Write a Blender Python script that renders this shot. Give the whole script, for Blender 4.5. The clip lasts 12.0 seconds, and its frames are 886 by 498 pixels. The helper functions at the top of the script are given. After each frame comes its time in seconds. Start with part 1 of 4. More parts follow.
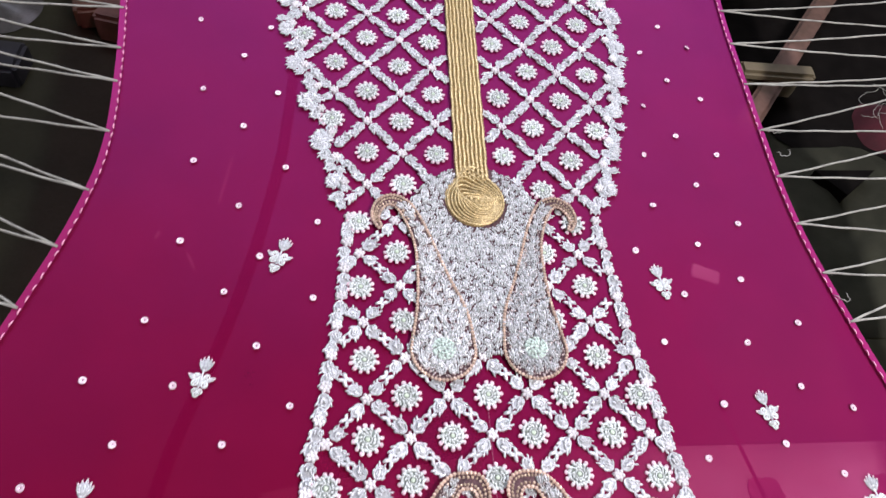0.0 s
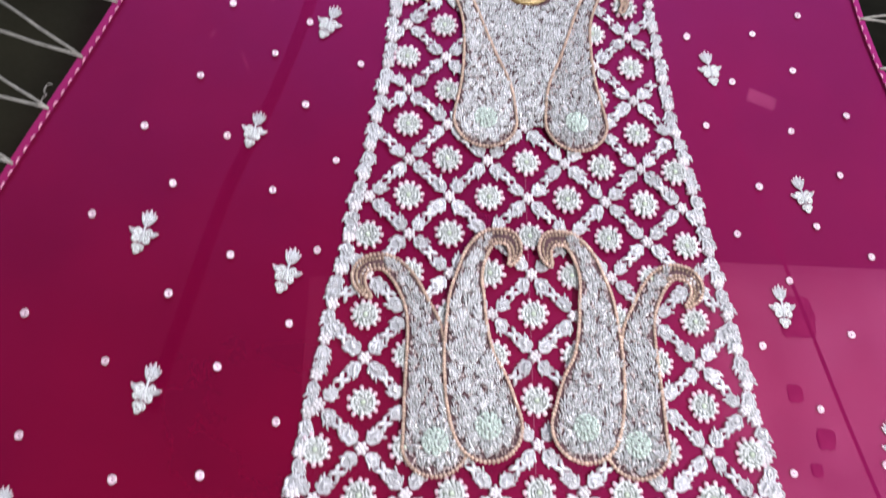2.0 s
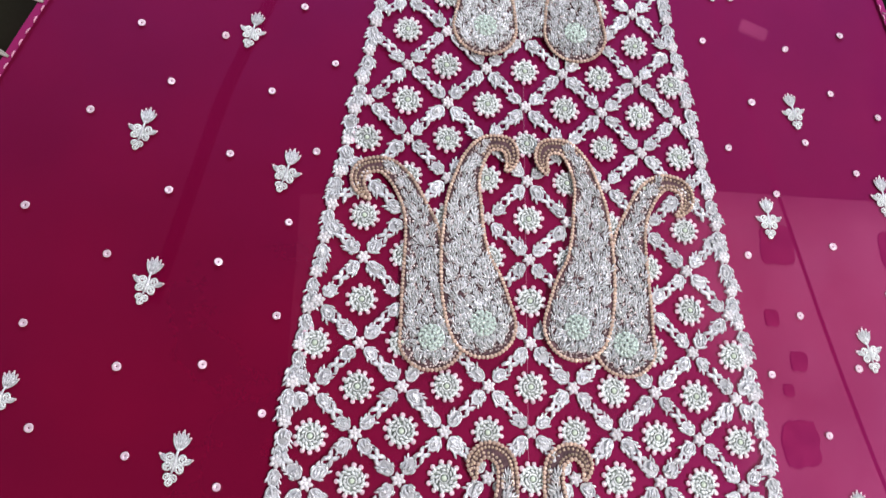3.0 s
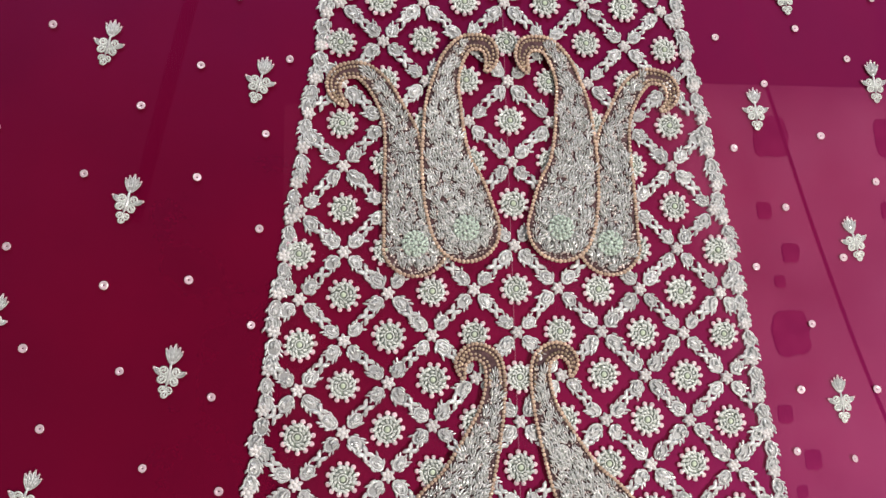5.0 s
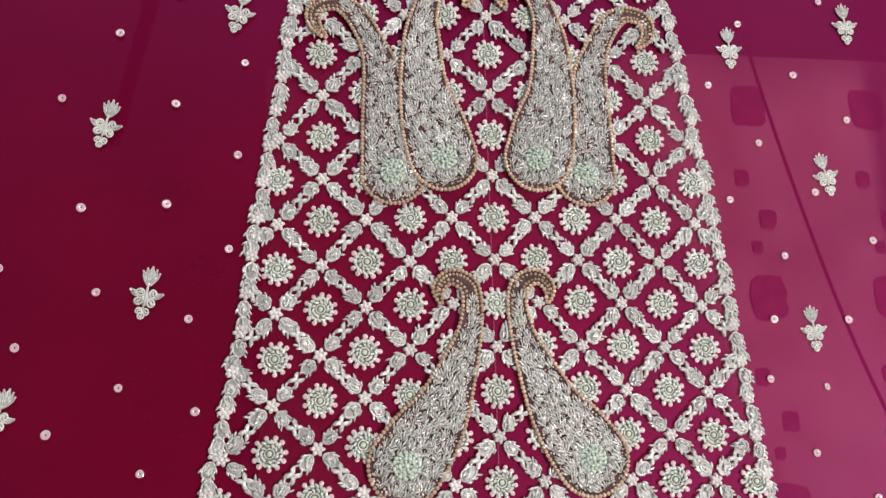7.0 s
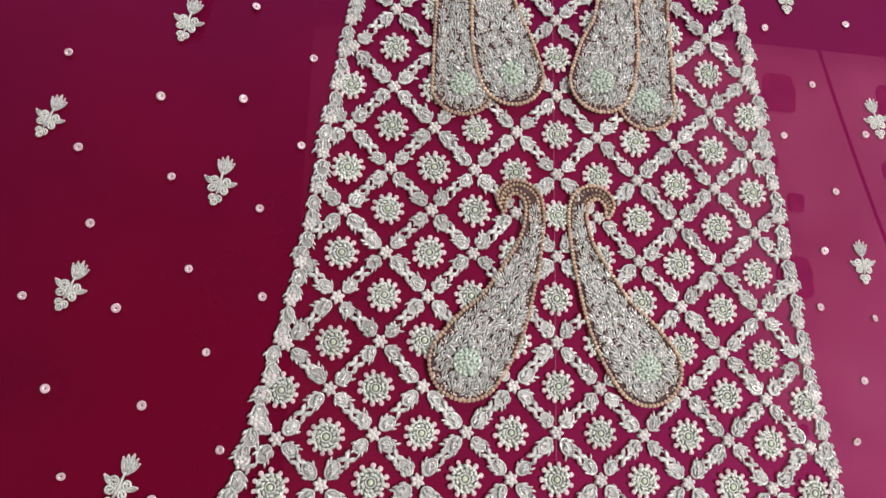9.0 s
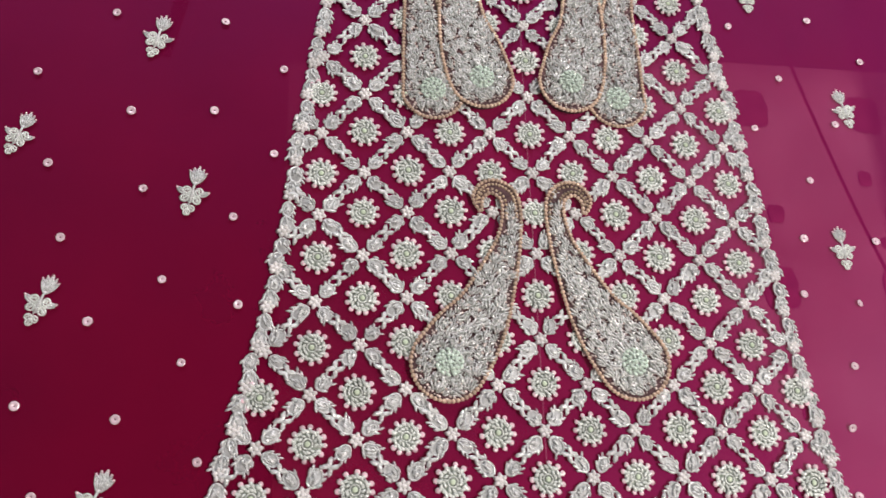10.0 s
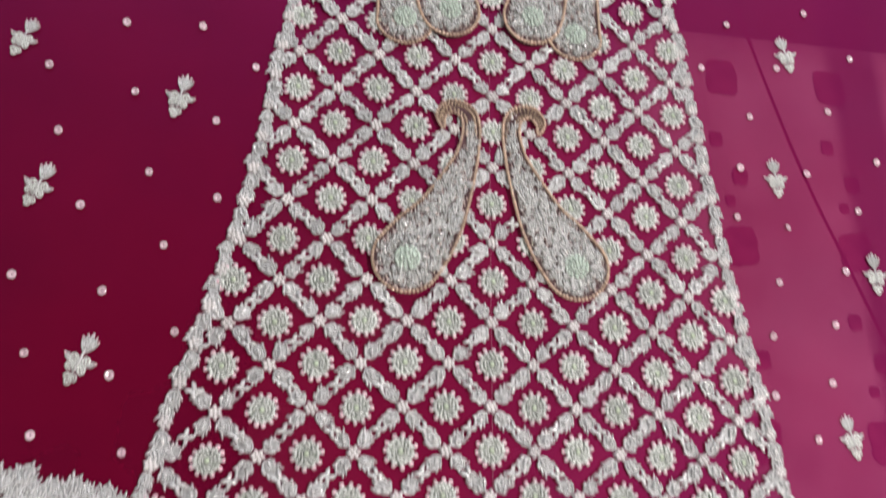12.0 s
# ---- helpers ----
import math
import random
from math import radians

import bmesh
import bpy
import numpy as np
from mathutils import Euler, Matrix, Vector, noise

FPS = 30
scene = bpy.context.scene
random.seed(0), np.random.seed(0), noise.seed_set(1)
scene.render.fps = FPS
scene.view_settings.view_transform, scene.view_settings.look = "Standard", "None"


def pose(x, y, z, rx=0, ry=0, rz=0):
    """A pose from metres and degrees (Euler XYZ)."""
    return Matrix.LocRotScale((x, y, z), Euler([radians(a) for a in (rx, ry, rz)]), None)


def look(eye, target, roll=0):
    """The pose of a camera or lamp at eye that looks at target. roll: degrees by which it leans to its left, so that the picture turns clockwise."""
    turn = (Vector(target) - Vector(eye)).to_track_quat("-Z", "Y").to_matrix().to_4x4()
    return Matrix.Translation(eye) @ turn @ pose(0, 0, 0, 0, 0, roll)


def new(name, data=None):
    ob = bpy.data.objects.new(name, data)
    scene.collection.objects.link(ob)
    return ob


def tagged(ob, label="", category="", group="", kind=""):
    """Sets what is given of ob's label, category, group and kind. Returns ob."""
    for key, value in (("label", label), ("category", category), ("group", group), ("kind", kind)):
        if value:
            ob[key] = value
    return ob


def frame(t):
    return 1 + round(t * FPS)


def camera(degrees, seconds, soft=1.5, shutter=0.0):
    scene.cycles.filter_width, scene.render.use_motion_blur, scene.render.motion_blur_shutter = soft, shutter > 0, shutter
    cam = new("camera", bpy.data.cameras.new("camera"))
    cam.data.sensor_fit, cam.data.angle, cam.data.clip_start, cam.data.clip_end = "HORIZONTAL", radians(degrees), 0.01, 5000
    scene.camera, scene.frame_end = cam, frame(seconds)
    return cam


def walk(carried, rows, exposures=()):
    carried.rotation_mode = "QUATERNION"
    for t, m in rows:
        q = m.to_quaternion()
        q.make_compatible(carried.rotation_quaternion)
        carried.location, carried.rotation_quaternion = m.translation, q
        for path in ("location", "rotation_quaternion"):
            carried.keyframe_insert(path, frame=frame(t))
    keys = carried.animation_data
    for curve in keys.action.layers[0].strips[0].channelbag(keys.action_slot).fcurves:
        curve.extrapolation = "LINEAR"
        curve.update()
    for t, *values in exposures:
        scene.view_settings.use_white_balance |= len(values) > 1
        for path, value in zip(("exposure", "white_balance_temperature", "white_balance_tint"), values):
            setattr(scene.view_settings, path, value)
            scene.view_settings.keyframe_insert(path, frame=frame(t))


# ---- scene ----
cam = camera(61.0, 12.0, 1.38, 0.8)
H = 0.5
PATH = [
    (0, (-0.114, -0.304, 1.004), (0.18, 0.743, -0.674), 13.9),
    (0.5, (-0.114, -0.321, 1.007), (0.119, 0.735, -0.675), 11.4),
    (0.9, (-0.1168, -0.328, 1.0067), (0.0305, 0.743, -0.68), 6.8),
    (1, (-0.116, -0.334, 1.004), (0.033, 0.694, -0.705), 7.5),
    (1.1, (-0.1153, -0.3396, 1.0015), (0.0353, 0.647, -0.729), 8.2),
    (1.25, (-0.1134, -0.354, 0.995), (0.0415, 0.525, -0.791), 9.9),
    (1.5, (-0.112, -0.365, 0.99), (0.046, 0.434, -0.837), 11.2),
    (2, (-0.107, -0.377, 0.988), (0.06, 0.357, -0.865), 14.1),
    (2.5, (-0.112, -0.4, 0.986), (0.077, 0.241, -0.898), 18.7),
    (3, (-0.119, -0.407, 0.986), (0.109, 0.189, -0.909), 22.9),
    (3.5, (-0.113, -0.41, 0.987), (0.103, 0.098, -0.936), 23.9),
    (3.7, (-0.111, -0.412, 0.985), (0.108, 0.032, -0.952), 26.6),
    (5.5, (-0.103, -0.406, 0.985), (0.129, -0.052, -0.97), 32.4),
    (6, (-0.1, -0.419, 0.983), (0.138, -0.069, -0.972), 33.3),
    (6.5, (-0.1, -0.44, 0.981), (0.149, -0.101, -0.974), 35.1),
    (6.7, (-0.1, -0.45, 0.98), (0.154, -0.098, -0.972), 34.8),
    (8.3, (-0.134, -0.517, 0.966), (0.171, -0.018, -0.946), 32.4),
    (8.5, (-0.142, -0.532, 0.962), (0.122, -0.063, -0.964), 31.5),
    (9, (-0.145, -0.544, 0.966), (0.132, -0.075, -0.959), 32.9),
    (9.5, (-0.145, -0.559, 0.961), (0.142, -0.029, -0.946), 29.2),
    (10, (-0.135, -0.577, 0.953), (0.162, 0.036, -0.927), 25.7),
    (10.5, (-0.122, -0.605, 0.953), (0.119, 0.063, -0.916), 20.8),
    (11, (-0.114, -0.61, 0.958), (0.111, 0.042, -0.919), 22.6),
    (11.5, (-0.11, -0.626, 0.972), (0.142, 0.054, -0.892), 23.3),
    (12, (-0.115, -0.649, 0.983), (0.188, -0.045, -0.899), 28.5),
]
EXPOSURE = ((0.0, 0.31, 6000, 25), (0.5, 0.40, 6000, 25), (1.0, 0.40, 6000, 26), (2.5, 0.08, 6020, 24), (3.5, -0.06, 6250, 22), (5.5, -0.32, 6800, 18), (11.0, -0.35, 6650, 20), (12.0, -0.37, 6600, 20))
ADDED_TUBE_W, ADDED_WINDOW_W = 60.0, 34.0
CLOTH_RGB, CLEAR_RGB, CLOTH_COVER, CLOTH_SPEC = (0.265, 0.0014, 0.014), (0.80, 0.25, 0.38), 0.58, 0.55
CLOTH_GLOSS = 0.60
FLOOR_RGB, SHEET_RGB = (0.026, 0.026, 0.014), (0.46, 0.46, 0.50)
walk(cam, [(t, look(e, g, r)) for t, e, g, r in PATH], EXPOSURE)

# ---- light: a workshop lit by an added, unseen ceiling tube and far-wall window ----
FLOOR = 0.15
world = bpy.data.worlds.new("world")
scene.world = world
world.use_nodes = True
sky = world.node_tree.nodes.new("ShaderNodeTexSky")
sky.sky_type, sky.sun_disc, sky.sun_elevation, sky.sun_rotation = "NISHITA", False, radians(40), radians(200)
world.node_tree.links.new(sky.outputs[0], world.node_tree.nodes["Background"].inputs[0])
world.node_tree.nodes["Background"].inputs[1].default_value = 0.1


def area_lamp(name, m, sx, sy, watts, colour):
    data = bpy.data.lights.new(name, "AREA")
    data.shape, data.size, data.size_y, data.energy, data.color = "RECTANGLE", sx, sy, watts, colour
    ob = new(name, data)
    ob.matrix_world = m
    return ob


# Added main light: no ceiling lamp is in view.
area_lamp("added_tube_glow", pose(0.9, -1.1, 2.60), 0.12, 1.2, ADDED_TUBE_W, (1.0, 0.97, 0.90))
# Added window light, out of view, placed to give the cloth its sheen.
area_lamp("added_window_glow", look((0.1, 1.58, 2.12), (0.0, -0.1, 0.5)), 2.6, 1.0, ADDED_WINDOW_W, (0.90, 0.95, 1.0))


# ---- materials ----
def material(name, colour, rough=0.5, metal=0.0, spread=0.15, scale=60.0, bump=0.2, second=None, coat=0.0, fine=900.0, per_object=0.12, spec=0.5):
    m = bpy.data.materials.new(name)
    m.use_nodes = True
    t = m.node_tree
    n, l = t.nodes, t.links
    b = n["Principled BSDF"]
    b.inputs["Roughness"].default_value, b.inputs["Metallic"].default_value = rough, metal
    b.inputs["Coat Weight"].default_value = coat
    b.inputs["Specular IOR Level"].default_value = spec
    geo = n.new("ShaderNodeTexCoord")
    big = n.new("ShaderNodeTexNoise")
    big.inputs["Scale"].default_value, big.inputs["Detail"].default_value = scale, 4.0
    small = n.new("ShaderNodeTexNoise")
    small.inputs["Scale"].default_value, small.inputs["Detail"].default_value = fine, 2.0
    l.new(geo.outputs["Object"], big.inputs["Vector"]), l.new(geo.outputs["Object"], small.inputs["Vector"])
    mix = n.new("ShaderNodeMix")
    mix.data_type = "RGBA"
    low = second or tuple(c * (1 - 2 * spread) for c in colour)
    mix.inputs["A"].default_value, mix.inputs["B"].default_value = (*low, 1), (*[min(1.0, c * (1 + spread)) for c in colour], 1)
    rng = n.new("ShaderNodeMapRange")
    rng.inputs["From Min"].default_value, rng.inputs["From Max"].default_value = 0.3, 0.7
    l.new(big.outputs["Fac"], rng.inputs["Value"]), l.new(rng.outputs["Result"], mix.inputs["Factor"])
    info, isl = n.new("ShaderNodeObjectInfo"), n.new("ShaderNodeNewGeometry")
    both = n.new("ShaderNodeMath")
    both.operation = "ADD"
    l.new(info.outputs["Random"], both.inputs[0]), l.new(isl.outputs["Random Per Island"], both.inputs[1])
    val = n.new("ShaderNodeMapRange")
    val.inputs["From Max"].default_value = 2.0
    val.inputs["To Min"].default_value, val.inputs["To Max"].default_value = 1 - 2 * per_object, 1 + 2 * per_object
    l.new(both.outputs[0], val.inputs["Value"])
    hsv = n.new("ShaderNodeHueSaturation")
    l.new(mix.outputs["Result"], hsv.inputs["Color"]), l.new(val.outputs["Result"], hsv.inputs["Value"])
    l.new(hsv.outputs["Color"], b.inputs["Base Color"])
    rr = n.new("ShaderNodeMapRange")
    rr.inputs["To Min"].default_value, rr.inputs["To Max"].default_value = max(0.02, rough - 0.12), min(1.0, rough + 0.12)
    l.new(small.outputs["Fac"], rr.inputs["Value"]), l.new(rr.outputs["Result"], b.inputs["Roughness"])
    bp = n.new("ShaderNodeBump")
    bp.inputs["Strength"].default_value, bp.inputs["Distance"].default_value = bump, 0.0006
    l.new(small.outputs["Fac"], bp.inputs["Height"]), l.new(bp.outputs["Normal"], b.inputs["Normal"])
    return m


def sheer(name, colour, through_colour, cover, rough):
    """Sheer glossy cloth: part of the light passes straight through the weave."""
    m = material(name, colour, rough, spread=0.07, scale=9.0, bump=0.08, fine=1400.0, per_object=0.0)
    t = m.node_tree
    n, l = t.nodes, t.links
    b = n["Principled BSDF"]
    b.inputs["Specular IOR Level"].default_value = CLOTH_SPEC
    b.inputs["Specular Tint"].default_value = (0.95, 0.13, 0.95, 1)
    clear = n.new("ShaderNodeBsdfTransparent")
    clear.inputs[0].default_value = (*through_colour, 1)
    mix = n.new("ShaderNodeMixShader")
    geo = n.new("ShaderNodeTexCoord")
    blot = n.new("ShaderNodeTexNoise")
    blot.inputs["Scale"].default_value, blot.inputs["Detail"].default_value = 14.0, 5.0
    l.new(geo.outputs["Object"], blot.inputs["Vector"])
    rng = n.new("ShaderNodeMapRange")
    rng.inputs["To Min"].default_value, rng.inputs["To Max"].default_value = cover - 0.04, cover + 0.04
    l.new(blot.outputs["Fac"], rng.inputs["Value"])
    gloss, top, facing, share = n.new("ShaderNodeBsdfGlossy"), n.new("ShaderNodeMixShader"), n.new("ShaderNodeLayerWeight"), n.new("ShaderNodeMath")
    gloss.inputs["Color"].default_value, gloss.inputs["Roughness"].default_value = (0.62, 0.09, 0.60, 1), 0.72
    share.operation, share.inputs[1].default_value = "MULTIPLY", CLOTH_GLOSS
    l.new(facing.outputs["Facing"], share.inputs[0]), l.new(share.outputs[0], top.inputs[0])
    l.new(b.outputs[0], top.inputs[1]), l.new(gloss.outputs[0], top.inputs[2])
    l.new(rng.outputs["Result"], mix.inputs[0]), l.new(clear.outputs[0], mix.inputs[1]), l.new(top.outputs[0], mix.inputs[2])
    l.new(mix.outputs[0], n["Material Output"].inputs[0])
    return m


CLOTH = sheer("magenta_organza", CLOTH_RGB, CLEAR_RGB, CLOTH_COVER, 0.58)
SEAM = material("seam_cloth", (0.13, 0.002, 0.035), 0.6, spread=0.1, scale=40, bump=0.15, per_object=0.0)
SEAM_SOFT = sheer("soft_seam_cloth", (0.36, 0.003, 0.085), (0.95, 0.72, 0.82), 0.11, 0.75)
SEAM_SOFT.node_tree.nodes["Principled BSDF"].inputs["Specular IOR Level"].default_value = 0.0
HEM = sheer("hem_cloth", (0.36, 0.022, 0.085), CLEAR_RGB, 0.80, 0.7)
SILVER = material("silver_zari", (0.85, 0.92, 0.90), 0.18, 0.32, 0.16, 500.0, 1.0, per_object=0.14)
PALE = material("pale_zari", (0.86, 0.93, 0.87), 0.26, 0.20, 0.10, 500.0, 0.9, per_object=0.10)
WIRE = material("grey_green_zari", (0.87, 0.96, 0.88), 0.16, 0.42, 0.22, 500.0, 1.0, per_object=0.14)
BLOSSOM = material("mint_zari", (0.72, 0.86, 0.76), 0.30, 0.15, 0.12, 500.0, 0.5, per_object=0.10)
PINKBEAD = material("pink_white_bead", (0.86, 0.62, 0.68), 0.18, 0.0, 0.10, 300.0, 0.1, coat=0.5, per_object=0.10)
ROSEBEAD = material("rosette_bead", (0.87, 0.86, 0.85), 0.16, 0.1, 0.12, 300.0, 0.1, coat=0.4)
PEARL = material("green_white_pearl", (0.66, 0.78, 0.60), 0.25, 0.0, 0.08, 300.0, 0.05, coat=0.6, per_object=0.08)
COPPER = material("copper_gold_bead", (0.76, 0.57, 0.43), 0.13, 0.25, 0.15, 300.0, 0.1, coat=0.3, per_object=0.16)
GOLD = material("gold_cord", (0.60, 0.46, 0.21), 0.26, 0.36, 0.18, 400.0, 0.4, per_object=0.16)
NECKBEAD = material("bronze_neck_bead", (0.62, 0.48, 0.34), 0.2, 0.3, 0.15, 300.0, 0.1, coat=0.3, per_object=0.2)
SEED = material("bronze_seed_bead", (0.76, 0.65, 0.60), 0.2, 0.3, 0.15, 300.0, 0.1, coat=0.3, per_object=0.2)
GOLD_GROUND = material("dull_gold_thread", (0.42, 0.30, 0.12), 0.6, 0.1, 0.2, 400.0, 0.4)
GROUNDWORK = material("grey_ground_thread", (0.52, 0.54, 0.54), 0.5, 0.2, 0.2, 400.0, 0.4)
# Grey-green thread darkened in colour so flower centres show the groove's shade.
SHADED_GROUND = material("shaded_green_thread", (0.30, 0.36, 0.30), 0.45, 0.2, 0.2, 400.0, 0.4)
PADDING = material("dull_padding", (0.11, 0.055, 0.06), 0.8, 0.0, 0.25, 250.0, 0.5, per_object=0.1)
SEQUIN = material("pink_sequin", (0.92, 0.70, 0.78), 0.14, 0.15, 0.06, 200.0, 0.05, coat=0.6, per_object=0.10)
GUIDE = sheer("guide_thread", (0.55, 0.22, 0.30), (0.95, 0.8, 0.85), 0.30, 0.6)
STITCH = material("pink_stitch", (0.90, 0.42, 0.58), 0.6, 0.0, 0.1, 300.0, 0.3)
COTTON = material("white_cotton_cord", (0.40, 0.40, 0.34), 0.85, 0.0, 0.18, 90.0, 0.6)
WOOD = material("frame_wood", (0.13, 0.075, 0.04), 0.6, 0.0, 0.25, 14.0, 0.4, fine=160.0)
RED_WOOD = material("red_painted_wood", (0.14, 0.075, 0.055), 0.6, 0.0, 0.3, 22.0, 0.4, second=(0.06, 0.035, 0.018), fine=200.0)
PALE_WOOD = material("pale_wood", (0.17, 0.14, 0.08), 0.65, 0.0, 0.2, 20.0, 0.4, fine=200.0)
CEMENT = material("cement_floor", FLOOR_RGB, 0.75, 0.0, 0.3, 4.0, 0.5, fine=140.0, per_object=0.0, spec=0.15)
PAPER = material("pale_sheet", SHEET_RGB, 0.7, 0.0, 0.12, 9.0, 0.2, second=(0.27, 0.25, 0.25), fine=200.0, per_object=0.0)
GREY_CLOTH = material("grey_cloth", (0.036, 0.037, 0.024), 0.9, 0.0, 0.2, 16.0, 0.5, fine=500.0, spec=0.1)
MATT_BLACK = material("matt_black", (0.007, 0.006, 0.005), 0.95, 0.0, 0.2, 30.0, 0.5, spec=0.05)
MAROON = material("maroon_cloth", (0.075, 0.006, 0.012), 0.85, 0.0, 0.2, 30.0, 0.5)
BLACK = material("black_plastic", (0.012, 0.012, 0.015), 0.4, 0.0, 0.2, 30.0, 0.1)
PLASTIC = material("clear_plastic", (0.06, 0.06, 0.055), 0.3, 0.0, 0.2, 30.0, 0.3)
PLASTER = material("wall_plaster", (0.42, 0.40, 0.36), 0.9, 0.0, 0.12, 2.0, 0.3, fine=60.0, per_object=0.0)
LAMP_WHITE = material("lamp_housing", (0.75, 0.75, 0.72), 0.5, 0.0, 0.05, 20.0, 0.1)


# ---- mesh building ----
class Shape:
    """Collects vertices and faces of one mesh."""

    def __init__(self):
        self.v, self.f, self.marks = [], [], set()

    def add(self, verts, faces):
        k = len(self.v)
        self.v += [tuple(p) for p in verts]
        self.f += [tuple(i + k for i in f) for f in faces]
        return self

    def mark(self, start):
        """Gives the faces from start on the second material."""
        self.marks |= set(range(start, len(self.f)))

    def join(self, other, m):
        self.marks |= {k + len(self.f) for k in other.marks}
        return self.add([m @ Vector(p) for p in other.v], other.f)

    def mesh(self, name, mat, smooth=True, under=None):
        me = bpy.data.meshes.new(name)
        me.from_pydata(self.v, [], self.f)
        me.materials.append(mat)
        if self.marks:
            me.materials.append(under or GROUNDWORK)
            for k in self.marks:
                me.polygons[k].material_index = 1
        if smooth:
            me.polygons.foreach_set("use_smooth", [True] * len(me.polygons))
        me.update()
        return me


def ball_data(level):
    bm = bmesh.new()
    bmesh.ops.create_icosphere(bm, subdivisions=level, radius=1.0)
    v, f = [p.co.copy() for p in bm.verts], [[p.index for p in q.verts] for q in bm.faces]
    bm.free()
    return v, f


BALL, BALL_FINE = ball_data(1), ball_data(2)


def bead(s, x, y, r, z=None, flat=0.8, fine=True):
    v, f = BALL_FINE if fine else BALL
    z = r * flat * 0.8 if z is None else z
    s.add([(x + p.x * r, y + p.y * r, z + p.z * r * flat) for p in v], f)


def tube(s, points, r, sides=6, taper=0.55):
    """A rounded strand through points (x, y, z)."""
    pts = [Vector(p) for p in points]
    n = len(pts)
    ring, faces = [], []
    for i, p in enumerate(pts):
        d = (pts[min(i + 1, n - 1)] - pts[max(i - 1, 0)]).normalized()
        side = d.cross(Vector((0, 0, 1)))
        side = side.normalized() if side.length > 1e-6 else Vector((1, 0, 0))
        up = side.cross(d)
        k = r * (taper if i in (0, n - 1) else 1.0)
        for j in range(sides):
            a = 2 * math.pi * j / sides
            ring.append(p + side * (k * math.cos(a)) + up * (k * math.sin(a)))
    for i in range(n - 1):
        for j in range(sides):
            a, b = i * sides + j, i * sides + (j + 1) % sides
            faces.append((a, b, b + sides, a + sides))
    faces.append(tuple(reversed(range(sides))))
    faces.append(tuple(range((n - 1) * sides, n * sides)))
    s.add(ring, faces)


def rope(s, points, thick, thin, sides=6):
    """A beaded cord in one piece: the strand swells and narrows from point to point."""
    k = len(s.v)
    tube(s, points, 1.0, sides, 1.0)
    for i, p in enumerate(points):
        r = thick if i % 2 else thin
        for j in range(sides):
            q = s.v[k + i * sides + j]
            s.v[k + i * sides + j] = tuple(a + (b - a) * r for a, b in zip(p, q))


def grain(s, x, y, angle, length, r, lift=0.0, bow=0.0):
    """A short coiled wire or tube bead lying on the cloth, arched a little."""
    c, d = math.cos(angle), math.sin(angle)
    pts = []
    for k, u in enumerate((-0.5, -0.2, 0.2, 0.5)):
        side = bow * (1 - 4 * u * u)
        pts.append((x + c * u * length - d * side, y + d * u * length + c * side, lift + r * (0.75 + (0.5 if k in (1, 2) else 0.0))))
    tube(s, pts, r, 5, 0.40)


def box(s, cx, cy, cz, sx, sy, sz, bevel=0.004, turn=0.0):
    bm = bmesh.new()
    bmesh.ops.create_cube(bm, size=1.0)
    for p in bm.verts:
        p.co = Vector((p.co.x * sx, p.co.y * sy, p.co.z * sz))
    bmesh.ops.bevel(bm, geom=bm.edges[:], offset=min(bevel, 0.4 * min(sx, sy, sz)), segments=2, affect="EDGES")
    m = Matrix.Translation((cx, cy, cz)) @ Matrix.Rotation(turn, 4, "Z")
    bm.verts.index_update()
    s.add([m @ p.co for p in bm.verts], [[p.index for p in f.verts] for f in bm.faces])
    bm.free()
    return s


def part(name, shape, mat, parent, label="", m=None, kind="", smooth=True):
    ob = new(name, shape if isinstance(shape, bpy.types.Mesh) else shape.mesh(name, mat, smooth))
    ob.parent = parent
    if m is not None:
        ob.matrix_basis = m
    return tagged(ob, label=label, kind=kind)


def thing(name, label, category, at=(0, 0, 0), group="", kind=""):
    ob = new(name)
    ob.empty_display_size = 0.05
    ob.location = at
    return tagged(ob, label, category, group, kind)


def solid(name, shape, mat, label="", category="", kind="", group="", smooth=False):
    return tagged(new(name, shape.mesh(name, mat, smooth)), label, category, group, kind)


# ---- the room ----
X0, X1, Y0, Y1, TOP, WALL = -2.6, 2.6, -2.8, 1.5, 2.75, 0.15
floor_shape = Shape()
box(floor_shape, 0, (Y0 + Y1) / 2, FLOOR - 0.05, X1 - X0 + 2 * WALL, Y1 - Y0 + 2 * WALL, 0.1, 0.002)
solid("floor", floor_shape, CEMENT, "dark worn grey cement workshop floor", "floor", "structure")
mid = (TOP + FLOOR) / 2
solid("wall_west", box(Shape(), X0 - WALL / 2, (Y0 + Y1) / 2, mid, WALL, Y1 - Y0, TOP - FLOOR), PLASTER, "plain dull plastered workshop wall", "wall", "structure")
solid("wall_east", box(Shape(), X1 + WALL / 2, (Y0 + Y1) / 2, mid, WALL, Y1 - Y0, TOP - FLOOR), PLASTER, "plain dull plastered workshop wall", "wall", "structure")
solid("wall_south", box(Shape(), 0, Y0 - WALL / 2, mid, X1 - X0 + 2 * WALL, WALL, TOP - FLOOR), PLASTER, "plain dull plastered workshop wall", "wall", "structure")
north = Shape()
# Window opening added for that lamp; it stays out of view.
wx0, wx1, wz0, wz1 = -1.25, 1.45, 1.5, 2.68
box(north, (X0 - WALL + wx0) / 2, Y1 + WALL / 2, mid, wx0 - X0 + WALL, WALL, TOP - FLOOR)
box(north, (X1 + WALL + wx1) / 2, Y1 + WALL / 2, mid, X1 + WALL - wx1, WALL, TOP - FLOOR)
